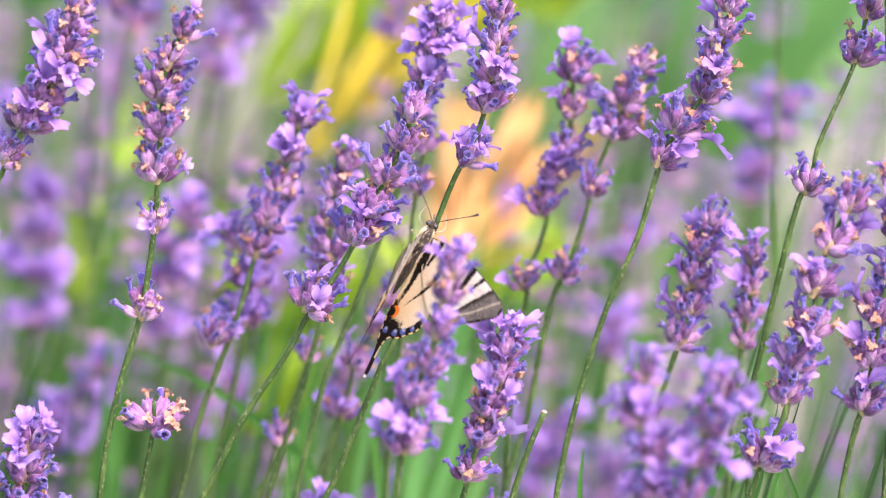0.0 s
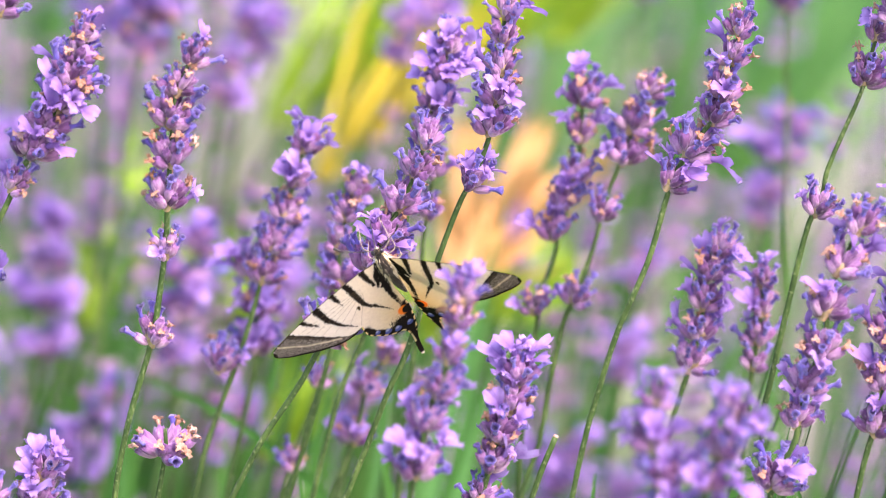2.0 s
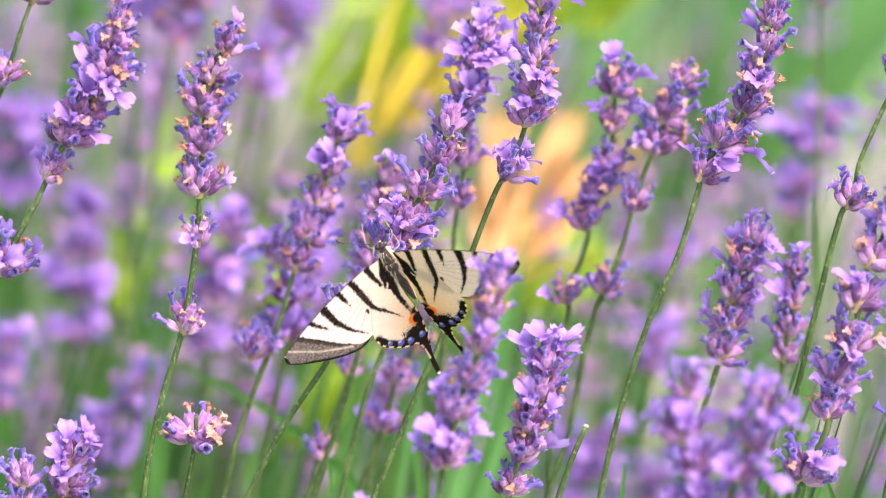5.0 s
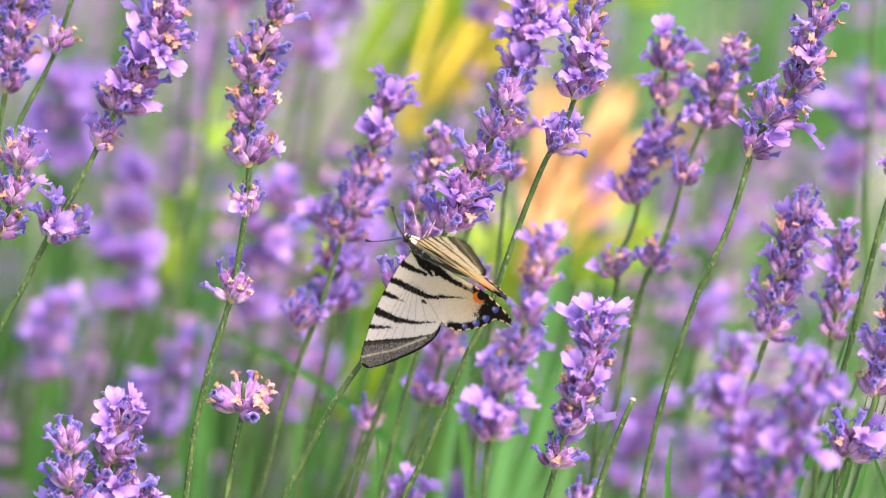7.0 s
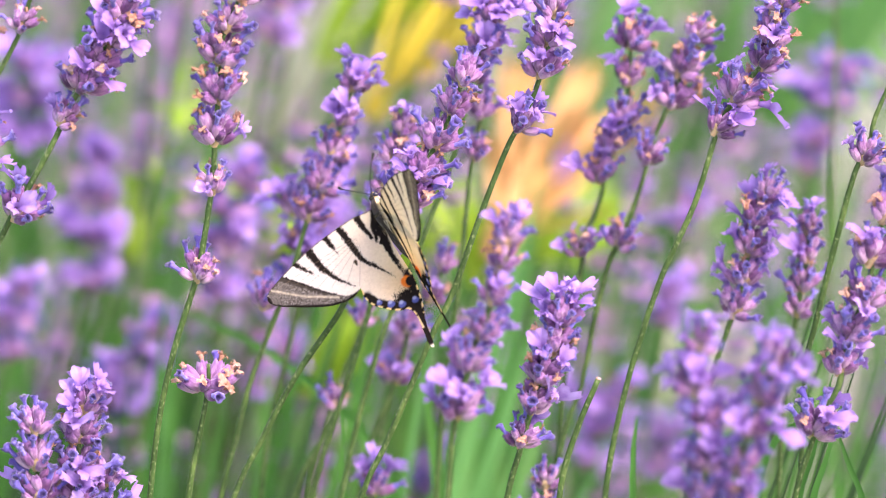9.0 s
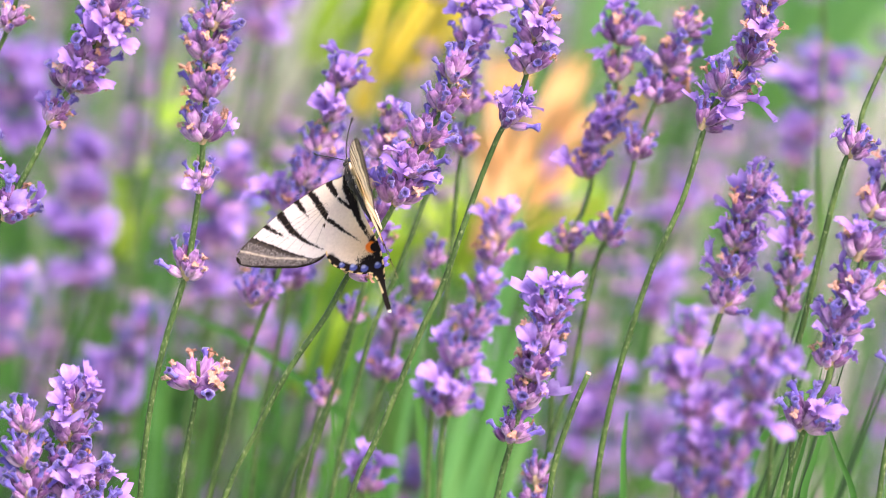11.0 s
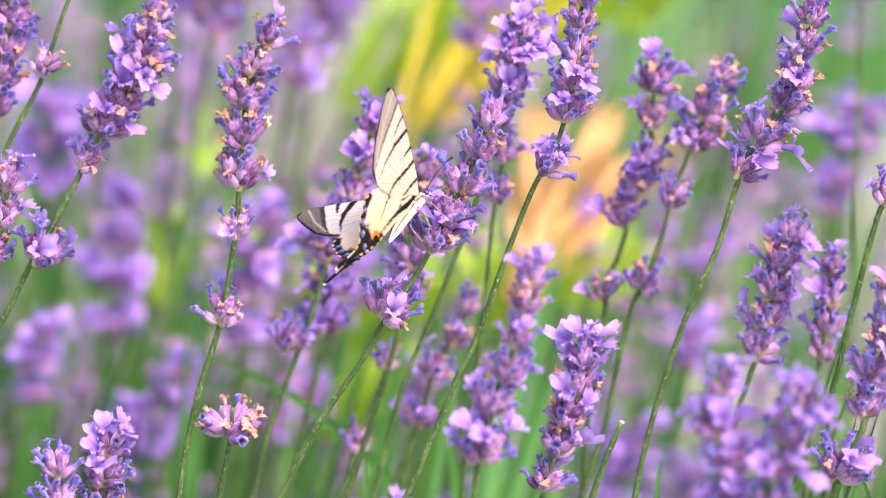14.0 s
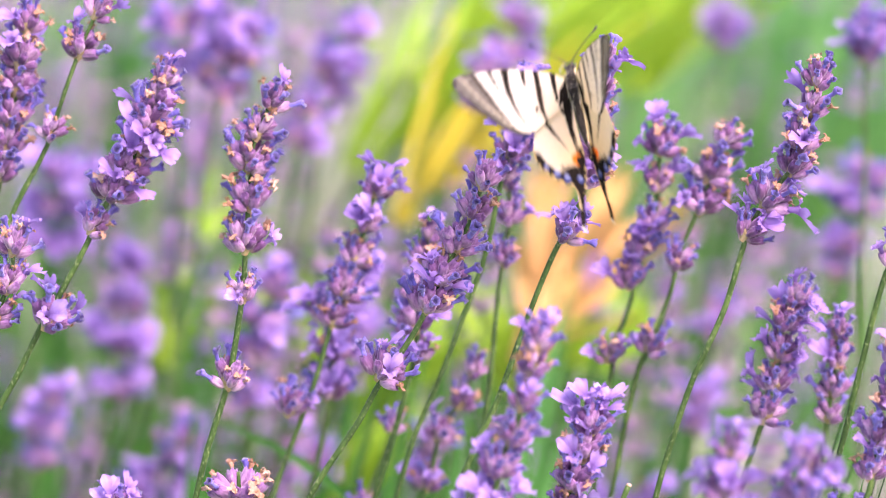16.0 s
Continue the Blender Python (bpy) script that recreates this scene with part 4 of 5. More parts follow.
lavender(0.059, [(-0.1217, 0.6293, 0.0142, 0.0825), (-0.1236, 0.6191, 0.016, 0.0825), (-0.1250, 0.6105, 0.0165, 0.12), (-0.1265, 0.6021, 0.0168, 0.0825), (-0.1284, 0.5935, 0.016, 0.1), (-0.1302, 0.585, 0.015, 0.0825)],
         [(-0.1321, 0.5746), (-0.1368, 0.5522), (-0.1446, 0.5033), (-0.1509, 0.4519), (-0.1686, 0.2485), (-0.1758, 0.0)], 0.4, 102, 'purple lavender flower stalk on a slim green stem')
lavender(0.0005, [(-0.1212, 0.5733, 0.0152, 0.066), (-0.1231, 0.562, 0.0144, 0.066), (-0.1265, 0.5521, 0.0128, 0.066)],
         [(-0.1288, 0.5454), (-0.135, 0.5236), (-0.1423, 0.4899), (-0.1461, 0.4677), (-0.1717, 0.2572), (-0.1821, 0.0)], 0.4, 103, 'purple lavender flower stalk on a slim green stem')
lavender(0.0515, [(-0.0989, 0.6337, 0.0133, 0.0275), (-0.1046, 0.6227, 0.0158, 0.0275), (-0.1141, 0.5973, 0.0124, 0.0275)],
         [(-0.1164, 0.5905), (-0.1255, 0.5734), (-0.1326, 0.5571), (-0.1433, 0.5277), (-0.1562, 0.4875), (-0.2063, 0.2681), (-0.2266, 0.0)], 0.85, 104, 'fading lavender stalk with dried tan florets')
stalk_i = lavender(0.0815, [(-0.0162, 0.5744, 0.0144, 0.5), (-0.0193, 0.5636, 0.0136, 0.121), (-0.0223, 0.5534, 0.0153, 0.121), (-0.0263, 0.5433, 0.0161, 0.121), (-0.0298, 0.534, 0.0144, 0.121), (-0.0431, 0.5066, 0.0153, 0.121)],
         [(-0.0307, 0.5292), (-0.0363, 0.5123), (-0.0416, 0.498), (-0.0496, 0.4765), (-0.055, 0.4549), (-0.0577, 0.4458), (-0.1, 0.2452), (-0.1172, 0.0)], 0.3, 105, 'purple lavender flower stalk on a slim green stem')
lavender(0.13, [(-0.0258, 0.5364, 0.0158, 0.36), (-0.0339, 0.5263, 0.0193, 0.36), (-0.033, 0.5144, 0.0175, 0.36), (-0.0349, 0.5015, 0.0158, 0.36)],
         [(-0.0349, 0.4941), (-0.0386, 0.4756), (-0.0442, 0.4533), (-0.0471, 0.4326), (-0.0665, 0.2379), (-0.0744, 0.0)], 0.1, 106, 'lavender flower stalk among green leaves behind the butterfly')
stalk_a = lavender(0.0005, [(0.0185, 0.5901, 0.014, 0.0), (0.0164, 0.5814, 0.0153, 0.0), (0.0125, 0.572, 0.0179, 0.03), (0.008, 0.5634, 0.0190, 0.12), (0.0036, 0.5551, 0.0179, 0.3), (-0.0093, 0.5349, 0.0183, 0.15)],
         [(0.001, 0.5491), (-0.0044, 0.5399), (-0.0126, 0.5282), (-0.0192, 0.5164), (-0.0307, 0.4995), (-0.0424, 0.4775), (-0.0474, 0.4677), (-0.1238, 0.2572), (-0.1548, 0.0)], 0.15, 107, 'purple lavender flower stalk on a slim green stem')
lavender(0.0965, [(0.0229, 0.5829, 0.012, 0.055), (0.0219, 0.5741, 0.0128, 0.055), (0.0223, 0.5634, 0.0146, 0.055), (0.021, 0.5492, 0.012, 0.055)],
         [(0.0194, 0.5421), (0.0177, 0.5251), (0.0162, 0.509), (0.0134, 0.4873), (0.0108, 0.4655), (0.009, 0.4417), (-0.0017, 0.2429), (-0.006, 0.0)], 0.2, 108, 'purple lavender flower stalk on a slim green stem')
lavender(0.074, [(-0.001, 0.5615, 0.0126, 0.165), (-0.0033, 0.5536, 0.0135, 0.165), (-0.0062, 0.5448, 0.0143, 0.165), (-0.0072, 0.5343, 0.016, 0.165), (-0.0062, 0.5249, 0.0143, 0.165)],
         [(-0.0085, 0.5158), (-0.0128, 0.4998), (-0.0181, 0.482), (-0.0251, 0.4604), (-0.0286, 0.4478), (-0.0684, 0.2463), (-0.0846, 0.0)], 0.2, 109, 'purple lavender flower stalk on a slim green stem')
lavender(0.1115, [(-0.0142, 0.4929, 0.0107, 0.04)],
         [(-0.0164, 0.4837), (-0.023, 0.4672), (-0.0285, 0.4488), (-0.0312, 0.4377), (-0.0653, 0.2407), (-0.0791, 0.0)], 0.4, 110, 'lavender flower stalk among green leaves behind the butterfly')
lavender(0.12, [(0.0116, 0.5083, 0.0105, 0.08), (0.0082, 0.4986, 0.0122, 0.08), (0.0014, 0.4891, 0.0139, 0.08), (-0.0029, 0.4725, 0.0131, 0.08)],
         [(-0.0061, 0.4642), (-0.0115, 0.4503), (-0.0152, 0.4354), (-0.0498, 0.2395), (-0.0639, 0.0)], 0.2, 111, 'lavender flower stalk among green leaves behind the butterfly')
stalk_l = lavender(0.008, [(0.0434, 0.625, 0.012, 0.11), (0.0425, 0.6176, 0.0128, 0.11), (0.0419, 0.6094, 0.0136, 0.11), (0.041, 0.6012, 0.0152, 0.11), (0.0398, 0.5925, 0.0168, 0.11), (0.034, 0.5755, 0.0144, 0.35)],
         [(0.036, 0.5868), (0.0298, 0.5684), (0.0239, 0.5539), (0.0191, 0.5405), (0.0125, 0.5219), (0.0076, 0.5118), (-0.0007, 0.4914), (-0.0073, 0.476), (-0.0123, 0.4657), (-0.0846, 0.2561), (-0.114, 0.0)], 0.12, 112, 'purple lavender flower stalk on a slim green stem')
lavender(0.0665, [(0.0273, 0.6069, 0.0134, 0.6), (0.0262, 0.5974, 0.0159, 0.7), (0.024, 0.5888, 0.0151, 0.6), (0.0206, 0.5819, 0.0117, 0.4)],
         [(0.0198, 0.5767), (0.0144, 0.5542), (0.007, 0.5332), (0.0002, 0.5157), (-0.0085, 0.4945), (-0.0198, 0.4498), (-0.0562, 0.2474), (-0.071, 0.0)], 0.1, 113, 'lavender stalk with many open lilac florets')
lavender(0.02, [(0.1113, 0.6174, 0.0138, 0.1375), (0.1095, 0.6088, 0.013, 0.1375), (0.1064, 0.5992, 0.0154, 0.1375), (0.1054, 0.5917, 0.0154, 0.1375), (0.0985, 0.5825, 0.0186, 0.3), (0.0917, 0.5721, 0.0138, 0.35)],
         [(0.0892, 0.5647), (0.0838, 0.5464), (0.0749, 0.526), (0.0677, 0.5038), (0.0636, 0.4884), (0.0604, 0.4728), (0.0589, 0.4624), (0.0376, 0.2543), (0.0289, 0.0)], 0.3, 114, 'purple lavender flower stalk on a slim green stem')
lavender(0.086, [(0.0898, 0.5882, 0.0119, 0.121), (0.0848, 0.5785, 0.0162, 0.121), (0.082, 0.5689, 0.017, 0.121), (0.0742, 0.5504, 0.0136, 0.121), (0.0663, 0.5238, 0.0136, 0.121)],
         [(0.0722, 0.5407), (0.0689, 0.5309), (0.062, 0.5149), (0.057, 0.4934), (0.0536, 0.4754), (0.0485, 0.4609), (0.0451, 0.4446), (0.0154, 0.2445), (0.0034, 0.0)], 0.45, 115, 'purple lavender flower stalk on a slim green stem')
lavender(0.0965, [(0.0697, 0.5859, 0.0171, 0.45), (0.0681, 0.5732, 0.0137, 0.165), (0.0673, 0.5608, 0.0146, 0.165), (0.0639, 0.5528, 0.0154, 0.165), (0.0601, 0.543, 0.0146, 0.165), (0.0537, 0.5189, 0.0128, 0.165)],
         [(0.0605, 0.5368), (0.0575, 0.5269), (0.0541, 0.5126), (0.0521, 0.5018), (0.0487, 0.4764), (0.0468, 0.4417), (0.0391, 0.2429), (0.0359, 0.0)], 0.35, 116, 'purple lavender flower stalk on a slim green stem')
lavender(0.0485, [(0.1088, 0.546, 0.0124, 0.1925), (0.105, 0.5396, 0.0152, 0.25), (0.1027, 0.5304, 0.0141, 0.1925), (0.1014, 0.5211, 0.0149, 0.1925), (0.0992, 0.5118, 0.0157, 0.25)],
         [(0.0971, 0.5049), (0.0938, 0.4952), (0.0881, 0.4742), (0.085, 0.4547), (0.0619, 0.2501), (0.0525, 0.0)], 0.12, 117, 'lavender stalk with many open lilac florets')
lavender(0.0665, [(0.1219, 0.5323, 0.0126, 0.044), (0.1212, 0.5245, 0.0143, 0.044), (0.1205, 0.5148, 0.0143, 0.044), (0.119, 0.5054, 0.0104, 0.044)],
         [(0.1185, 0.5012), (0.1175, 0.4945), (0.1152, 0.4749), (0.1139, 0.4498), (0.1064, 0.2474), (0.1034, 0.0)], 0.05, 118, 'purple lavender flower stalk on a slim green stem')
lavender(0.0042, [(0.1499, 0.6177, 0.0136, 0.11), (0.1464, 0.6056, 0.016, 0.11), (0.133, 0.5666, 0.0136, 0.11)],
         [(0.1446, 0.5985), (0.1349, 0.5759), (0.1295, 0.5601), (0.1242, 0.5393), (0.1181, 0.5123), (0.1163, 0.5042), (0.115, 0.4667), (0.1098, 0.2567), (0.1077, 0.0)], 0.15, 119, 'purple lavender flower stalk on a slim green stem')
lavender(-0.007, [(0.1491, 0.6329, 0.0135, 0.11), (0.1524, 0.6256, 0.0135, 0.11)],
         [(0.1531, 0.6127), (0.1544, 0.5898), (0.1573, 0.5734), (0.1565, 0.5254), (0.1538, 0.4698), (0.1465, 0.2584), (0.1435, 0.0)], 0.2, 120, 'purple lavender flower stalk on a slim green stem')
lavender(-0.0407, [(0.1408, 0.5707, 0.0154, 0.1375), (0.1352, 0.5594, 0.0162, 0.1375), (0.1307, 0.5476, 0.017, 0.1375), (0.1294, 0.5355, 0.0162, 0.1375), (0.1256, 0.5257, 0.0162, 0.1375), (0.1226, 0.5154, 0.0147, 0.1375), (0.1166, 0.4979, 0.0178, 0.35)],
         [(0.1212, 0.5066), (0.1174, 0.4954), (0.1128, 0.4863), (0.1106, 0.4789), (0.065, 0.2634), (0.0465, 0.0)], 0.3, 121, 'purple lavender flower stalk on a slim green stem')
lavender(-0.0332, [(0.1526, 0.5741, 0.0132, 0.1375), (0.1534, 0.5606, 0.0132, 0.1375), (0.1529, 0.5485, 0.014, 0.1375), (0.1495, 0.5375, 0.0179, 0.1375), (0.1476, 0.5248, 0.0171, 0.1375), (0.1458, 0.5116, 0.0171, 0.1375)],
         [(0.1428, 0.5026), (0.1399, 0.4901), (0.1378, 0.4769), (0.1135, 0.2623), (0.1037, 0.0)], 0.2, 122, 'purple lavender flower stalk on a slim green stem')
lavender(-0.0332, [(0.0441, 0.5277, 0.0155, 0.55), (0.0422, 0.5195, 0.0155, 0.121), (0.0391, 0.5113, 0.0163, 0.121), (0.0362, 0.5026, 0.0148, 0.121), (0.0331, 0.4918, 0.0132, 0.121)],
         [(0.0315, 0.4855), (0.0291, 0.4769), (-0.0135, 0.2623), (-0.0308, 0.0)], 0.25, 123, 'purple lavender flower stalk on a slim green stem')
lavender(-0.095, [(0.0269, 0.5633, 0.0118, 0.45), (0.0259, 0.5563, 0.0111, 0.1925), (0.0234, 0.5477, 0.0126, 0.1925), (0.0207, 0.5384, 0.014, 0.1925), (0.0173, 0.5298, 0.0155, 0.1925), (0.0146, 0.518, 0.0192, 0.55)],
         [(0.0124, 0.5102), (0.0109, 0.4936), (-0.0034, 0.2715), (-0.0092, 0.0)], 0.15, 124, 'lavender stalk with many open lilac florets')
lavender(-0.0145, [(-0.0575, 0.5071, 0.0229, 0.066)],
         [(-0.0576, 0.5007), (-0.0601, 0.487), (-0.063, 0.4718), (-0.0918, 0.2595), (-0.1035, 0.0)], 0.7, 125, 'fading lavender stalk with dried tan florets')
lavender(-0.028, [(-0.0916, 0.5008, 0.0148, 0.6), (-0.0933, 0.4929, 0.0164, 0.1925), (-0.0943, 0.483, 0.0172, 0.1925), (-0.0952, 0.4721, 0.0172, 0.1925), (-0.0965, 0.462, 0.0156, 0.1925)],
         [(-0.0979, 0.4553), (-0.0997, 0.4469), (-0.1303, 0.2458), (-0.1428, 0.0)], 0.15, 126, 'lavender stalk with many open lilac florets')
lavender(-0.0355, [(-0.1064, 0.4965, 0.0132, 0.055), (-0.1062, 0.4871, 0.0147, 0.055), (-0.1054, 0.4775, 0.0163, 0.055), (-0.1052, 0.4675, 0.0155, 0.055)],
         [(-0.1053, 0.4608), (-0.1058, 0.4508), (-0.113, 0.2479), (-0.1159, 0.0)], 0.15, 127, 'purple lavender flower stalk on a slim green stem')
lavender(-0.0235, [(-0.0862, 0.4776, 0.0133, 0.1925), (-0.0875, 0.4675, 0.0149, 0.1925)],
         [(-0.0884, 0.4625), (-0.0901, 0.454), (-0.1192, 0.2497), (-0.131, 0.0)], 0.1, 128, 'lavender stalk with many open lilac florets')
lavender(0.1115, [(-0.0239, 0.4663, 0.0121, 0.04)],
         [(-0.0231, 0.4595), (-0.0294, 0.4488), (-0.0348, 0.4377), (-0.1029, 0.2407), (-0.1306, 0.0)], 0.35, 129, 'lavender flower stalk among green leaves behind the butterfly')
lavender(0.14, [(-0.0053, 0.4676, 0.0127, 0.16)],
         [(-0.0058, 0.4592), (-0.0089, 0.4469), (-0.0117, 0.4299), (-0.0344, 0.2364), (-0.0436, 0.0)], 0.2, 130, 'lavender flower stalk among green leaves behind the butterfly')
lavender(0.044, [(0.0416, 0.4584, 0.0124, 0.055), (0.0407, 0.4498, 0.0132, 0.055)],
         [(0.04, 0.4436), (0.0387, 0.4365), (0.0131, 0.2401), (0.0027, 0.0)], 0.1, 131, 'purple lavender flower stalk on a slim green stem')
lavender(0.1, [(-0.0108, 0.4426, 0.0155, 0.32)],
         [(-0.0114, 0.4352), (-0.0123, 0.4242), (-0.0234, 0.2333), (-0.0279, 0.0)], 0.1, 132, 'lavender stalk with many open lilac florets')
lavender(-0.15, [(0.0753, 0.546, 0.0072, 0.495), (0.0736, 0.5371, 0.0144, 0.495), (0.0763, 0.5266, 0.0144, 0.495), (0.0775, 0.516, 0.0144, 0.495), (0.0769, 0.5062, 0.0144, 0.495)],
         [(0.0762, 0.4994), (0.0756, 0.4918), (0.0632, 0.2705), (0.0581, 0.0)], 0.6, 133, 'tall lavender stalk crowded with open lilac florets')
lavender(-0.155, [(0.0937, 0.545, 0.0119, 0.495), (0.0928, 0.5361, 0.0155, 0.495), (0.0886, 0.5271, 0.0143, 0.495), (0.0859, 0.5159, 0.0131, 0.495), (0.0853, 0.5068, 0.0131, 0.495)],
         [(0.0847, 0.5008), (0.084, 0.4932), (0.0695, 0.2713), (0.0636, 0.0)], 0.6, 134, 'tall lavender stalk crowded with open lilac florets')
lavender(0.464, [(-0.1194, 0.4742, 0.0162, 0.48), (-0.1207, 0.4622, 0.0184, 0.48), (-0.1238, 0.4475, 0.0227, 0.48), (-0.1256, 0.4305, 0.0249, 0.48)],
         [(-0.1271, 0.418), (-0.1346, 0.3906), (-0.1421, 0.3422), (-0.1591, 0.1882), (-0.166, 0.0)], 0.0, 135, 'lavender flower stalk among green leaves behind the butterfly')
lavender(0.406, [(-0.1465, 0.4356, 0.0147, 0.4), (-0.1488, 0.4246, 0.0188, 0.4), (-0.1516, 0.4125, 0.0167, 0.4)],
         [(-0.1535, 0.4025), (-0.1608, 0.3825), (-0.1678, 0.3579), (-0.2004, 0.1968), (-0.2136, 0.0)], 0.05, 136, 'lavender flower stalk among green leaves behind the butterfly')
lavender(0.377, [(-0.0939, 0.427, 0.0154, 0.32), (-0.1004, 0.4161, 0.0175, 0.32), (-0.109, 0.4063, 0.0206, 0.32), (-0.1165, 0.3976, 0.0185, 0.32)],
         [(-0.1188, 0.3855), (-0.1244, 0.3657), (-0.1575, 0.2011), (-0.1709, 0.0)], 0.05, 137, 'lavender flower stalk among green leaves behind the butterfly')
lavender(0.319, [(-0.0576, 0.4968, 0.0179, 0.4), (-0.0617, 0.4865, 0.0199, 0.4), (-0.0655, 0.473, 0.0179, 0.4), (-0.0681, 0.4563, 0.0169, 0.4)],
         [(-0.0692, 0.4448), (-0.0745, 0.4175), (-0.079, 0.3815), (-0.0943, 0.2098), (-0.1005, 0.0)], 0.05, 138, 'lavender flower stalk among green leaves behind the butterfly')
lavender(0.435, [(0.0185, 0.5559, 0.0149, 0.24), (0.0159, 0.545, 0.017, 0.24)],
         [(0.0142, 0.533), (0.0035, 0.5133), (-0.0052, 0.4825), (-0.014, 0.4246), (-0.0347, 0.2335), (-0.043, 0.0)], 0.1, 139, 'lavender flower stalk among green leaves behind the butterfly')
lavender(0.507, [(-0.1472, 0.5075, 0.0244, 0.56), (-0.1501, 0.4949, 0.0266, 0.56), (-0.1533, 0.48, 0.0244, 0.56)],
         [(-0.1558, 0.4685), (-0.162, 0.4338), (-0.17, 0.3754), (-0.1865, 0.2065), (-0.1931, 0.0)], 0.0, 140, 'lavender flower stalk among green leaves behind the butterfly')
lavender(0.464, [(0.1679, 0.5127, 0.0206, 0.24), (0.1642, 0.5004, 0.0216, 0.24), (0.159, 0.4836, 0.0184, 0.24), (0.1559, 0.4724, 0.0151, 0.24)],
         [(0.1549, 0.4656), (0.1521, 0.4362), (0.1485, 0.386), (0.1396, 0.2123), (0.136, 0.0)], 0.1, 141, 'lavender flower stalk among green leaves behind the butterfly')
lavender(0.58, [(0.063, 0.4543, 0.0138, 0.64), (0.0621, 0.4459, 0.0127, 0.64)],
         [(0.0603, 0.4351), (0.0535, 0.4013), (0.0277, 0.2207), (0.0172, 0.0)], 0.0, 142, 'lavender flower stalk among green leaves behind the butterfly')
lavender(0.435, [(0.109, 0.4614, 0.0149, 0.32), (0.1058, 0.4537, 0.0128, 0.32)],
         [(0.1038, 0.4448), (0.0987, 0.4157), (0.0754, 0.2286), (0.0659, 0.0)], 0.0, 143, 'lavender flower stalk among green leaves behind the butterfly')
lavender(0.406, [(0.1001, 0.4345, 0.0167, 0.4), (0.0981, 0.4246, 0.0147, 0.4)],
         [(0.0971, 0.4136), (0.092, 0.3869), (0.0684, 0.2128), (0.0587, 0.0)], 0.0, 144, 'lavender flower stalk among green leaves behind the butterfly')
lavender(0.29, [(-0.0008, 0.4464, 0.0166, 0.24), (-0.0038, 0.4391, 0.0146, 0.24)],
         [(-0.0058, 0.4288), (-0.0109, 0.4081), (-0.0431, 0.2245), (-0.0561, 0.0)], 0.1, 145, 'lavender flower stalk among green leaves behind the butterfly')
lavender(0.435, [(0.0759, 0.3886, 0.0202, 0.4), (0.0749, 0.375, 0.0192, 0.4), (0.0718, 0.3614, 0.0181, 0.4)],
         [(0.0697, 0.35), (0.0676, 0.3363), (0.0511, 0.185), (0.0444, 0.0)], 0.05, 146, 'lavender flower stalk among green leaves behind the butterfly')
lavender(0.464, [(-0.0274, 0.4498, 0.0151, 0.4), (-0.0297, 0.4385, 0.0173, 0.4), (-0.0465, 0.3998, 0.0184, 0.4), (-0.0499, 0.3883, 0.0162, 0.4)],
         [(-0.0511, 0.3814), (-0.0568, 0.363), (-0.0928, 0.1997), (-0.1074, 0.0)], 0.05, 147, 'lavender flower stalk among green leaves behind the butterfly')
lavender(0.551, [(0.1069, 0.3453, 0.0227, 0.48), (0.1036, 0.3308, 0.0216, 0.48)],
         [(0.1014, 0.3186), (0.098, 0.3015), (0.0788, 0.1658), (0.071, 0.0)], 0.0, 148, 'lavender flower stalk among green leaves behind the butterfly')
lavender(0.363, [(0.0118, 0.3804, 0.0184, 0.24), (0.0097, 0.3695, 0.0184, 0.24)],
         [(0.0087, 0.3608), (0.0076, 0.3498), (-0.0036, 0.1924), (-0.0081, 0.0)], 0.0, 149, 'lavender flower stalk among green leaves behind the butterfly')
lavender(0.435, [(-0.0483, 0.5418, 0.0149, 0.32), (-0.0516, 0.5309, 0.017, 0.32), (-0.0417, 0.557, 0.0149, 0.32)],
         [(-0.0538, 0.5199), (-0.0594, 0.4913), (-0.0902, 0.2702), (-0.1027, 0.0)], 0.1, 150, 'lavender flower stalk among green leaves behind the butterfly')
lavender(0.522, [(-0.0325, 0.5598, 0.0179, 0.32), (-0.037, 0.5484, 0.0201, 0.32), (-0.0416, 0.5358, 0.0179, 0.32)],
         [(-0.0439, 0.5255), (-0.0509, 0.4887), (-0.0806, 0.2688), (-0.0927, 0.0)], 0.0, 151, 'lavender flower stalk among green leaves behind the butterfly')
lavender(0.522, [(0.0329, 0.5643, 0.0179, 0.32), (0.0296, 0.5529, 0.0201, 0.32), (0.0262, 0.5461, 0.0179, 0.32)],
         [(0.024, 0.5347), (0.0173, 0.5003), (-0.0139, 0.2752), (-0.0265, 0.0)], 0.0, 152, 'lavender flower stalk among green leaves behind the butterfly')
lavender(0.725, [(0.1293, 0.5333, 0.0186, 0.32), (0.1282, 0.5257, 0.0174, 0.32)],
         [(0.1258, 0.5156), (0.1174, 0.4774), (0.0838, 0.2626), (0.0702, 0.0)], 0.0, 153, 'lavender flower stalk among green leaves behind the butterfly')
lavender(0.29, [(0.1528, 0.5909, 0.0185, 0.32), (0.1509, 0.585, 0.0166, 0.32)],
         [(0.1501, 0.577), (0.15, 0.5309), (0.1492, 0.47), (0.1472, 0.2585), (0.1464, 0.0)], 0.0, 154, 'lavender flower stalk among green leaves behind the butterfly')
lavender(0.653, [(-0.1109, 0.4451, 0.0168, 0.24), (-0.1134, 0.4351, 0.0144, 0.24)],
         [(-0.116, 0.4251), (-0.1213, 0.3901), (-0.1402, 0.2146), (-0.1479, 0.0)], 0.0, 155, 'lavender flower stalk among green leaves behind the butterfly')
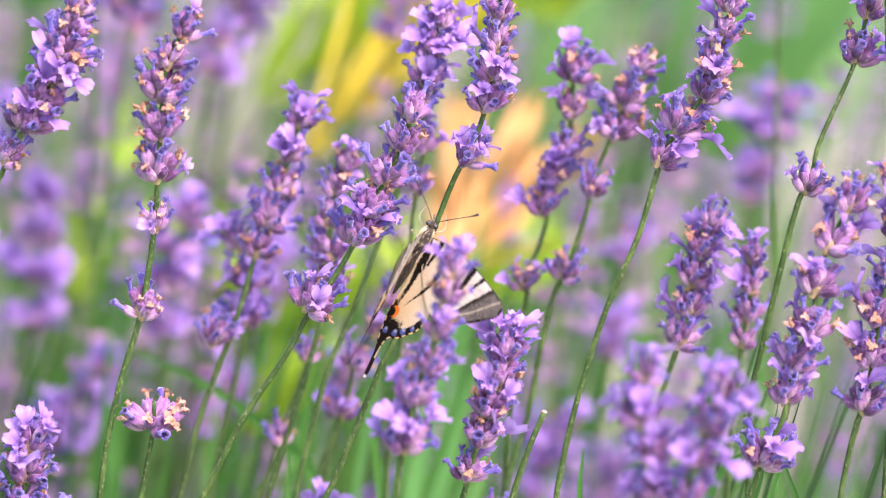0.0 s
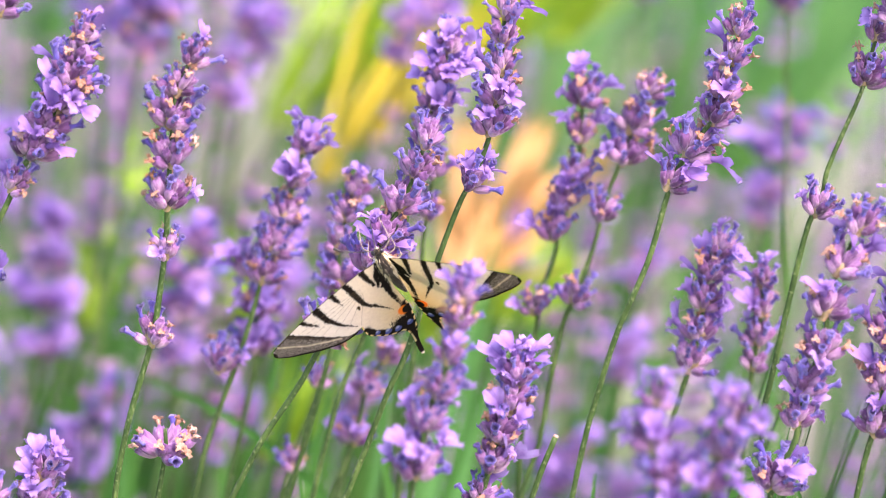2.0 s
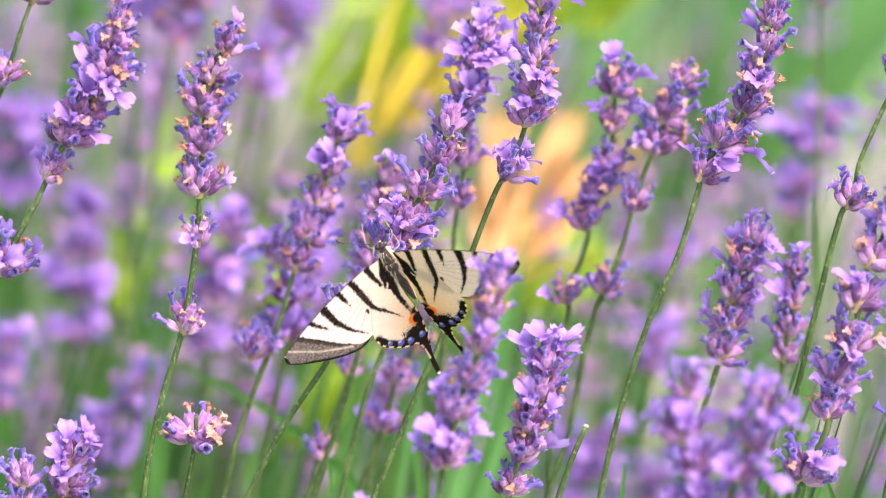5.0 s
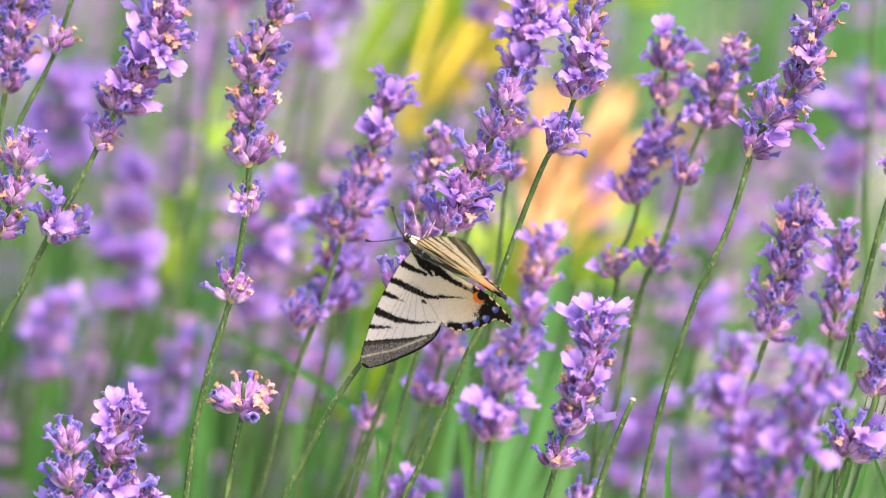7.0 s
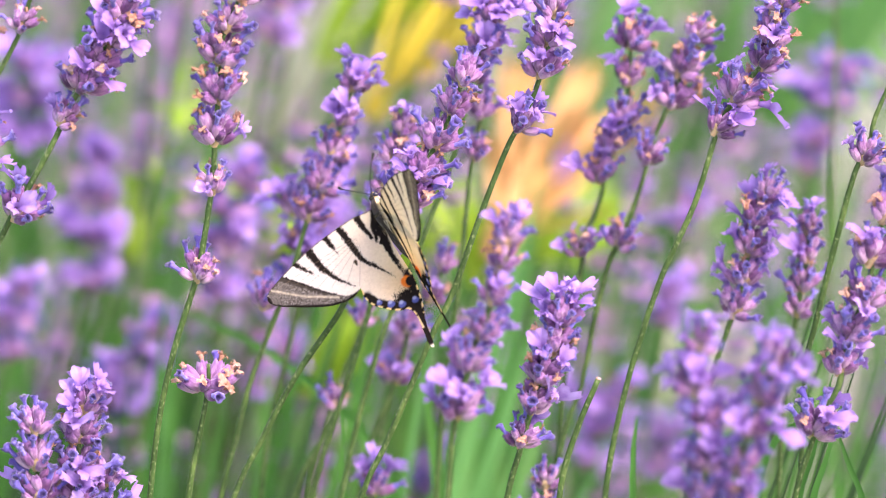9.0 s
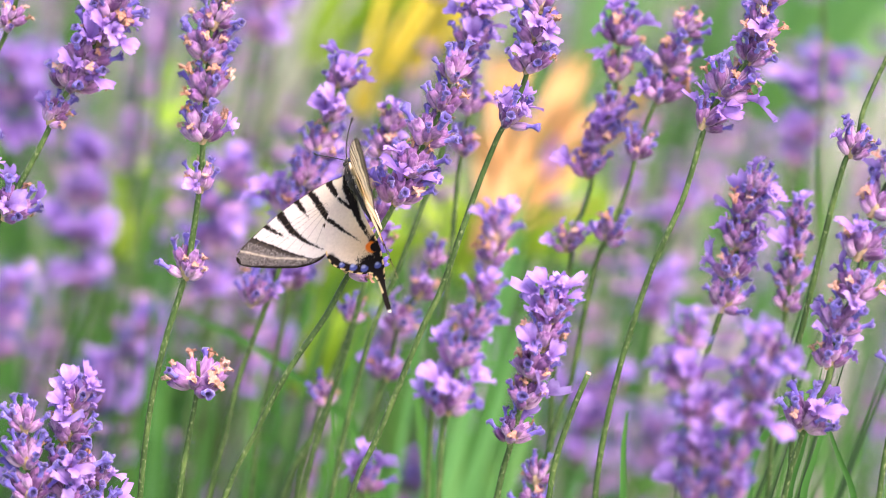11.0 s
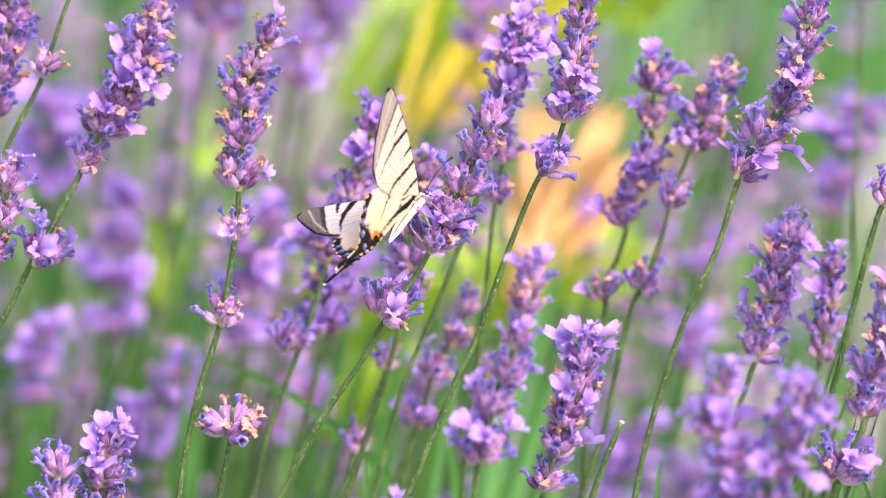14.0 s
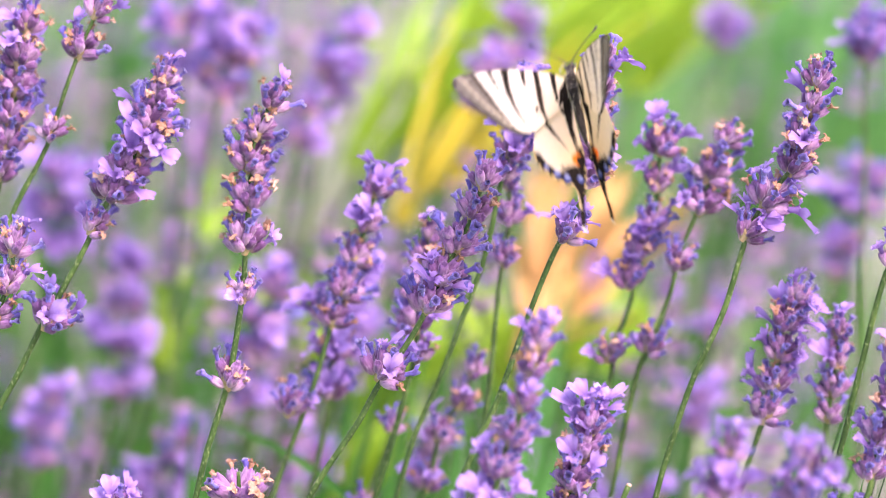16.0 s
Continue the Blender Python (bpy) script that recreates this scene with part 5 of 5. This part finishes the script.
lavender(0.406, [(-0.0705, 0.5806, 0.023, 0.32), (-0.0748, 0.5699, 0.0251, 0.32), (-0.0791, 0.5593, 0.023, 0.32)],
         [(-0.0814, 0.5486), (-0.0881, 0.5141), (-0.12, 0.2828), (-0.133, 0.0)], 0.1, 156, 'lavender flower stalk among green leaves behind the butterfly')
lavender(0.435, [(-0.0974, 0.5787, 0.0234, 0.32), (-0.0944, 0.5635, 0.0234, 0.32)],
         [(-0.0956, 0.5548), (-0.0982, 0.5155), (-0.1091, 0.2835), (-0.1135, 0.0)], 0.1, 157, 'lavender flower stalk among green leaves behind the butterfly')


# ---- single blades of grass and a cut stalk ----
def grass_blade(path, width, label):
    """A narrow folded blade along a curve."""
    pts = smooth_path([Vector(q) for q in path], 6)
    verts, faces, n = [], [], len(pts)
    for i, p in enumerate(pts):
        t = i / (n - 1)
        ahead = (pts[min(i + 1, n - 1)] - pts[max(i - 1, 0)]).normalized()
        side = ahead.cross(Vector((0, 1, 0.2))).normalized()
        w = width * (1 - t) ** 0.6 * 0.5 + 0.0001
        up = side.cross(ahead)
        for q in (-1, 0, 1):
            verts.append(p + side * q * w + up * 0.5 * w * (1 - abs(q)))
    for i in range(n - 1):
        for j in (0, 1):
            k = i * 3 + j
            faces.append((k, k + 1, k + 4, k + 3))
    return tagged(new("grass_blade", mesh_of("grass_blade", verts, faces, [BLADE])), label, "grass blade")


def cut_stalk(path):
    thing = tagged(new("cut_stalk"), "cut green lavender stalk with a pale blunt end", "stalk")
    pts = smooth_path([Vector(q) for q in path], 6)
    v, f = tube(pts, [0.0009 + 0.0002 * (1 - i / len(pts)) for i in range(len(pts))], 8, 0.12)
    part("stem", mesh_of("stem", v, f, [STEM]), thing)
    v, f = revolve([(0.85, 0), (0.7, 0.5), (0.3, 0.55)], 8, 0.15, seeds)
    part("cut_end", mesh_of("cut_end", v * MM, f, [DRY]), thing, Matrix.Translation(pts[-1]) @ turned(pts[-1] - pts[-2], 0), "pale dried cut end")
    return thing


grass_blade([(0.099, 0.0, 0.0), (0.0999, -0.01, 0.2341), (0.1003, -0.02, 0.4682), (0.1025, -0.02, 0.48), (0.1081, -0.02, 0.4884), (0.1169, -0.02, 0.4926)], 0.004, 'curled green grass blade bending over')
grass_blade([(0.1139, -0.01, 0.0), (0.1152, -0.02, 0.2346), (0.1157, -0.03, 0.4693), (0.1187, -0.03, 0.481), (0.1247, -0.03, 0.5009)], 0.003, 'slim green grass blade')
grass_blade([(0.1343, 0.0, 0.0), (0.1321, -0.01, 0.2324), (0.1312, -0.02, 0.4649), (0.1261, -0.02, 0.48), (0.1226, -0.02, 0.4901)], 0.0026, 'slim green grass blade')
grass_blade([(0.1111, 0.01, 0.0), (0.1127, 0.0, 0.2319), (0.1134, -0.01, 0.4638), (0.1172, -0.01, 0.479), (0.1225, -0.01, 0.5026)], 0.0026, 'slim green grass blade')
grass_blade([(-0.0017, 0.24, 0.0), (-0.0037, 0.23, 0.1971), (-0.0046, 0.22, 0.3943), (-0.0095, 0.22, 0.4162), (-0.0277, 0.22, 0.4381), (-0.0507, 0.22, 0.4559), (-0.0755, 0.22, 0.4677)], 0.0075, 'broad bright green blade leaning across')
grass_blade([(0.1596, 0.32, 0.0), (0.1557, 0.31, 0.1859), (0.154, 0.3, 0.3718), (0.1446, 0.3, 0.4388), (0.1203, 0.3, 0.4409), (0.0921, 0.3, 0.4413)], 0.003, 'thin green blade lying across')
grass_blade([(0.0121, 0.18, 0.0), (0.0109, 0.17, 0.2065), (0.0104, 0.16, 0.413), (0.0076, 0.16, 0.4417), (0.0057, 0.16, 0.457)], 0.007, 'broad bright green blade')
grass_blade([(-0.0201, 0.12, 0.0), (-0.0202, 0.11, 0.2149), (-0.0203, 0.1, 0.4297), (-0.0206, 0.1, 0.4481), (-0.0213, 0.1, 0.4646)], 0.003, 'slim green grass blade')
grass_blade([(0.0684, 0.08, 0.0), (0.0685, 0.07, 0.2223), (0.0685, 0.06, 0.4445), (0.0687, 0.06, 0.4623), (0.0699, 0.06, 0.473)], 0.003, 'slim green grass blade')
cut_stalk([(-0.0056, 0.0, 0.0), (0.0144, -0.005, 0.2353), (0.0444, -0.01, 0.4706), (0.0492, -0.01, 0.4875), (0.0548, -0.01, 0.5013)])

fly, wings = butterfly()


# ---- what moves ----
SWAY = (
    (stalk_a, [(0, -0.064), (0.5, 0.064), (1, 0.064), (1.5, 0.128), (2, 0.064), (3, -0.064), (5.5, -0.224), (6, -0.064), (6.5, 0.0), (7, 0.0), (7.5, 0.0), (8, -0.192), (8.5, -0.032), (9, -0.224), (9.5, -0.16), (12, -0.192), (13, -0.128), (14, -0.16), (14.5, -0.16), (15, -0.128), (15.4, -0.224), (15.6, -0.353), (16, -0.481)]),
    (stalk_b, [(0, 0.0), (0.5, 0.112), (1, -0.016), (1.5, -0.016), (2, 0.0), (2.5, 0.016), (3, 0.08), (5.5, 0.0), (6, 0.0), (7, 0.0), (8, 0.0), (9, 0.016), (9.5, 0.048), (12, -0.016), (12.5, 0.08), (13, 0.0), (13.5, 0.048), (14, 0.048), (15, 0.08), (16, 0.048)]),
    (stalk_m, [(0, 0.0), (2, -0.096), (2.5, -0.048), (3, 0.0), (5.5, -0.032), (6.5, -0.08), (7, 0.0), (8, 0.0), (9, -0.048), (9.5, 0.0), (12, -0.016), (12.5, -0.144), (13, -0.048), (14, -0.112), (14.5, -0.016), (15, -0.08), (15.5, -0.016), (16, -0.032)]),
    (stalk_i, [(0, 0.144), (0.5, 0.064), (1, 0.016), (1.5, 0.0), (2, 0.0), (2.5, 0.112), (3, -0.016), (5.5, 0.08), (6, 0.0), (6.5, 0.08), (7, 0.0), (8, 0.0), (9, 0.032), (9.5, 0.0), (12, -0.032), (13, -0.08), (14, -0.08), (14.5, 0.0), (15, 0.16), (15.2, 0.0), (15.4, 0.0), (15.5, 0.321), (15.6, 0.721), (15.7, 0.802), (15.8, 0.353), (15.9, -0.064), (16, -0.16)]),
    (stalk_l, [(0, 0.064), (1, 0.0), (1.5, 0.08), (2, -0.064), (2.5, 0.08), (3, -0.048), (5.5, 0.048), (7, 0.0), (9, 0.0), (12, -0.016), (13, -0.016), (14, 0.048), (15, 0.048), (15.6, 0.0), (15.7, 0.048), (15.8, 0.16), (15.9, 0.321), (16, 0.449)]),
)


def motions():
    # time, place and turn of the body, lift of the left and of the right wing, forward sweep of the forewings, further lift of the hindwings
    flight = [
        (0.0, pose(0.0198, -0.0136, 0.5523, 83.4, 29.8, -0.9), 83.8, 55.6, 1.4, -2.8),
        (0.5, pose(0.0277, -0.0064, 0.5537, 113.4, 30.0, 32.9), 52, 74, 0, 0),
        (0.6, pose(0.0263, -0.0080, 0.5567, 98.8, 22.9, 29.0), 57, 53, 0, 0),
        (0.7, pose(0.0259, -0.0112, 0.5589, 105.5, -12.8, 12.5), 41, 39, 0, 0),
        (1.0, pose(0.0140, -0.0122, 0.5581, 119.4, -9.3, 10.4), 28, 37, 0, 0),
        (1.5, pose(0.0091, -0.0141, 0.5567, 131.5, -17.7, 0.1), 25, 33, 0, 0),
        (2.0, pose(0.0065, -0.0138, 0.5546, 131.3, -20.9, -9.2), 23, 30, 0, 0),
        (2.5, pose(0.0086, -0.0119, 0.5540, 135.4, -6.7, -4.8), 32, 18, 0, 0),
        (3.0, pose(0.0086, -0.0138, 0.5575, 112.6, -13.3, 9.9), 24, 32, 0, 0),
        (5.5, pose(-0.0024, -0.0138, 0.5513, 118.7, -35.8, -19.9), 25, 35, 0, 0),
        (6.0, pose(-0.0025, -0.0126, 0.5530, 116.5, -46.5, -33.1), 21, 29, 0, 0),
        (6.5, pose(-0.0059, -0.0103, 0.5496, 96.9, -42.0, -21.3), 44, 47, 0, 0),
        (7.0, pose(-0.0049, -0.0130, 0.5467, 134.1, -39.6, -60.1), 32, 30, 0, 0),
        (7.5, pose(-0.0034, -0.0131, 0.5471, 122.4, -33.9, -50.7), 41, 28, 0, 0),
        (8.0, pose(-0.0067, -0.0144, 0.5512, 99.1, -34.1, -55.8), 47, 31, 0, 0),
        (8.5, pose(-0.0020, -0.0139, 0.5485, 79.0, -38.9, -34.0), 56.2, 47.4, -3.6, 1.6),
        (9.0, pose(-0.0067, -0.0108, 0.5503, 93.2, -39.1, -49.1), 43, 28, 0, 0),
        (9.5, pose(-0.0105, -0.0068, 0.5536, 104.2, -46.0, -50.3), 55, 38, 0, 0),
        (12.0, pose(-0.0115, 0.0004, 0.5608, 54.0, -38.1, -50.3), 30.5, 42.5, -3, 7.6),
        (12.5, pose(-0.0088, -0.0149, 0.5638, 40.1, -51.4, -62.1), 38, 43.3, 0.6, 6.6),
        (13.0, pose(-0.0089, -0.0116, 0.5626, 42.9, -45.5, -65.7), 37.3, 44.3, 0, 6.5),
        (13.5, pose(-0.0081, -0.0066, 0.5638, 47.9, -36.8, -68.6), 90.5, 87.2, -0.6, 1.3),
        (14.0, pose(-0.0045, -0.0079, 0.5642, 31.2, -40.6, -55.4), 39.3, 43.1, 4.2, 3.3),
        (14.5, pose(-0.0067, -0.0007, 0.5652, 57.1, -31.1, -76.2), 80.3, 77.5, 5, 0.6),
        (15.0, pose(-0.0075, -0.0028, 0.5724, 59.3, -22.3, -79.2), 48.1, 53.1, 10, -2.1),
        (15.2, pose(-0.0095, -0.0132, 0.5756, 47.2, -20.6, -66.1), 45.6, 42.8, 7.4, 0.6),
        (15.5, pose(-0.0103, 0.0012, 0.6003, 48.9, 14.3, -44.5), -19.8, 25.2, 0, -6.8),
        (15.7, pose(0.0159, -0.0007, 0.6260, 34.8, 12.0, -48.4), 3, -0.8, 12, 6),
        (15.8, pose(0.0311, 0.0018, 0.6267, 53.1, 4.6, -14.6), 57.2, 69.6, -8, -12),
        (16.0, pose(0.0390, -0.0200, 0.6189, 70.3, -16.0, -12.4), 54.6, 64.2, 10, -16),
    ]
    walk(fly, [(row[0], row[1]) for row in flight])
    for key, s, i in (("left", -1, 2), ("right", 1, 3)):
        forewing, hindwing = wings[key]
        walk(forewing, [(row[0], pose(s * 0.0012, 0, 0.0012, 0, -s * row[i], 0) @ pose(0, 0, 0, 0, 0, s * row[4])) for row in flight])
        walk(hindwing, [(row[0], pose(s * 0.0012, 0, 0.0012, 0, -s * (row[i] + row[5]), 0)) for row in flight])
    # the stalks nod in the breeze and under the butterfly: time, lean in degrees
    for stalk, nods in SWAY:
        home = stalk.matrix_basis.copy()
        walk(stalk, [(t, home @ pose(0, 0, 0, 0, a, 0)) for t, a in nods])


motions()
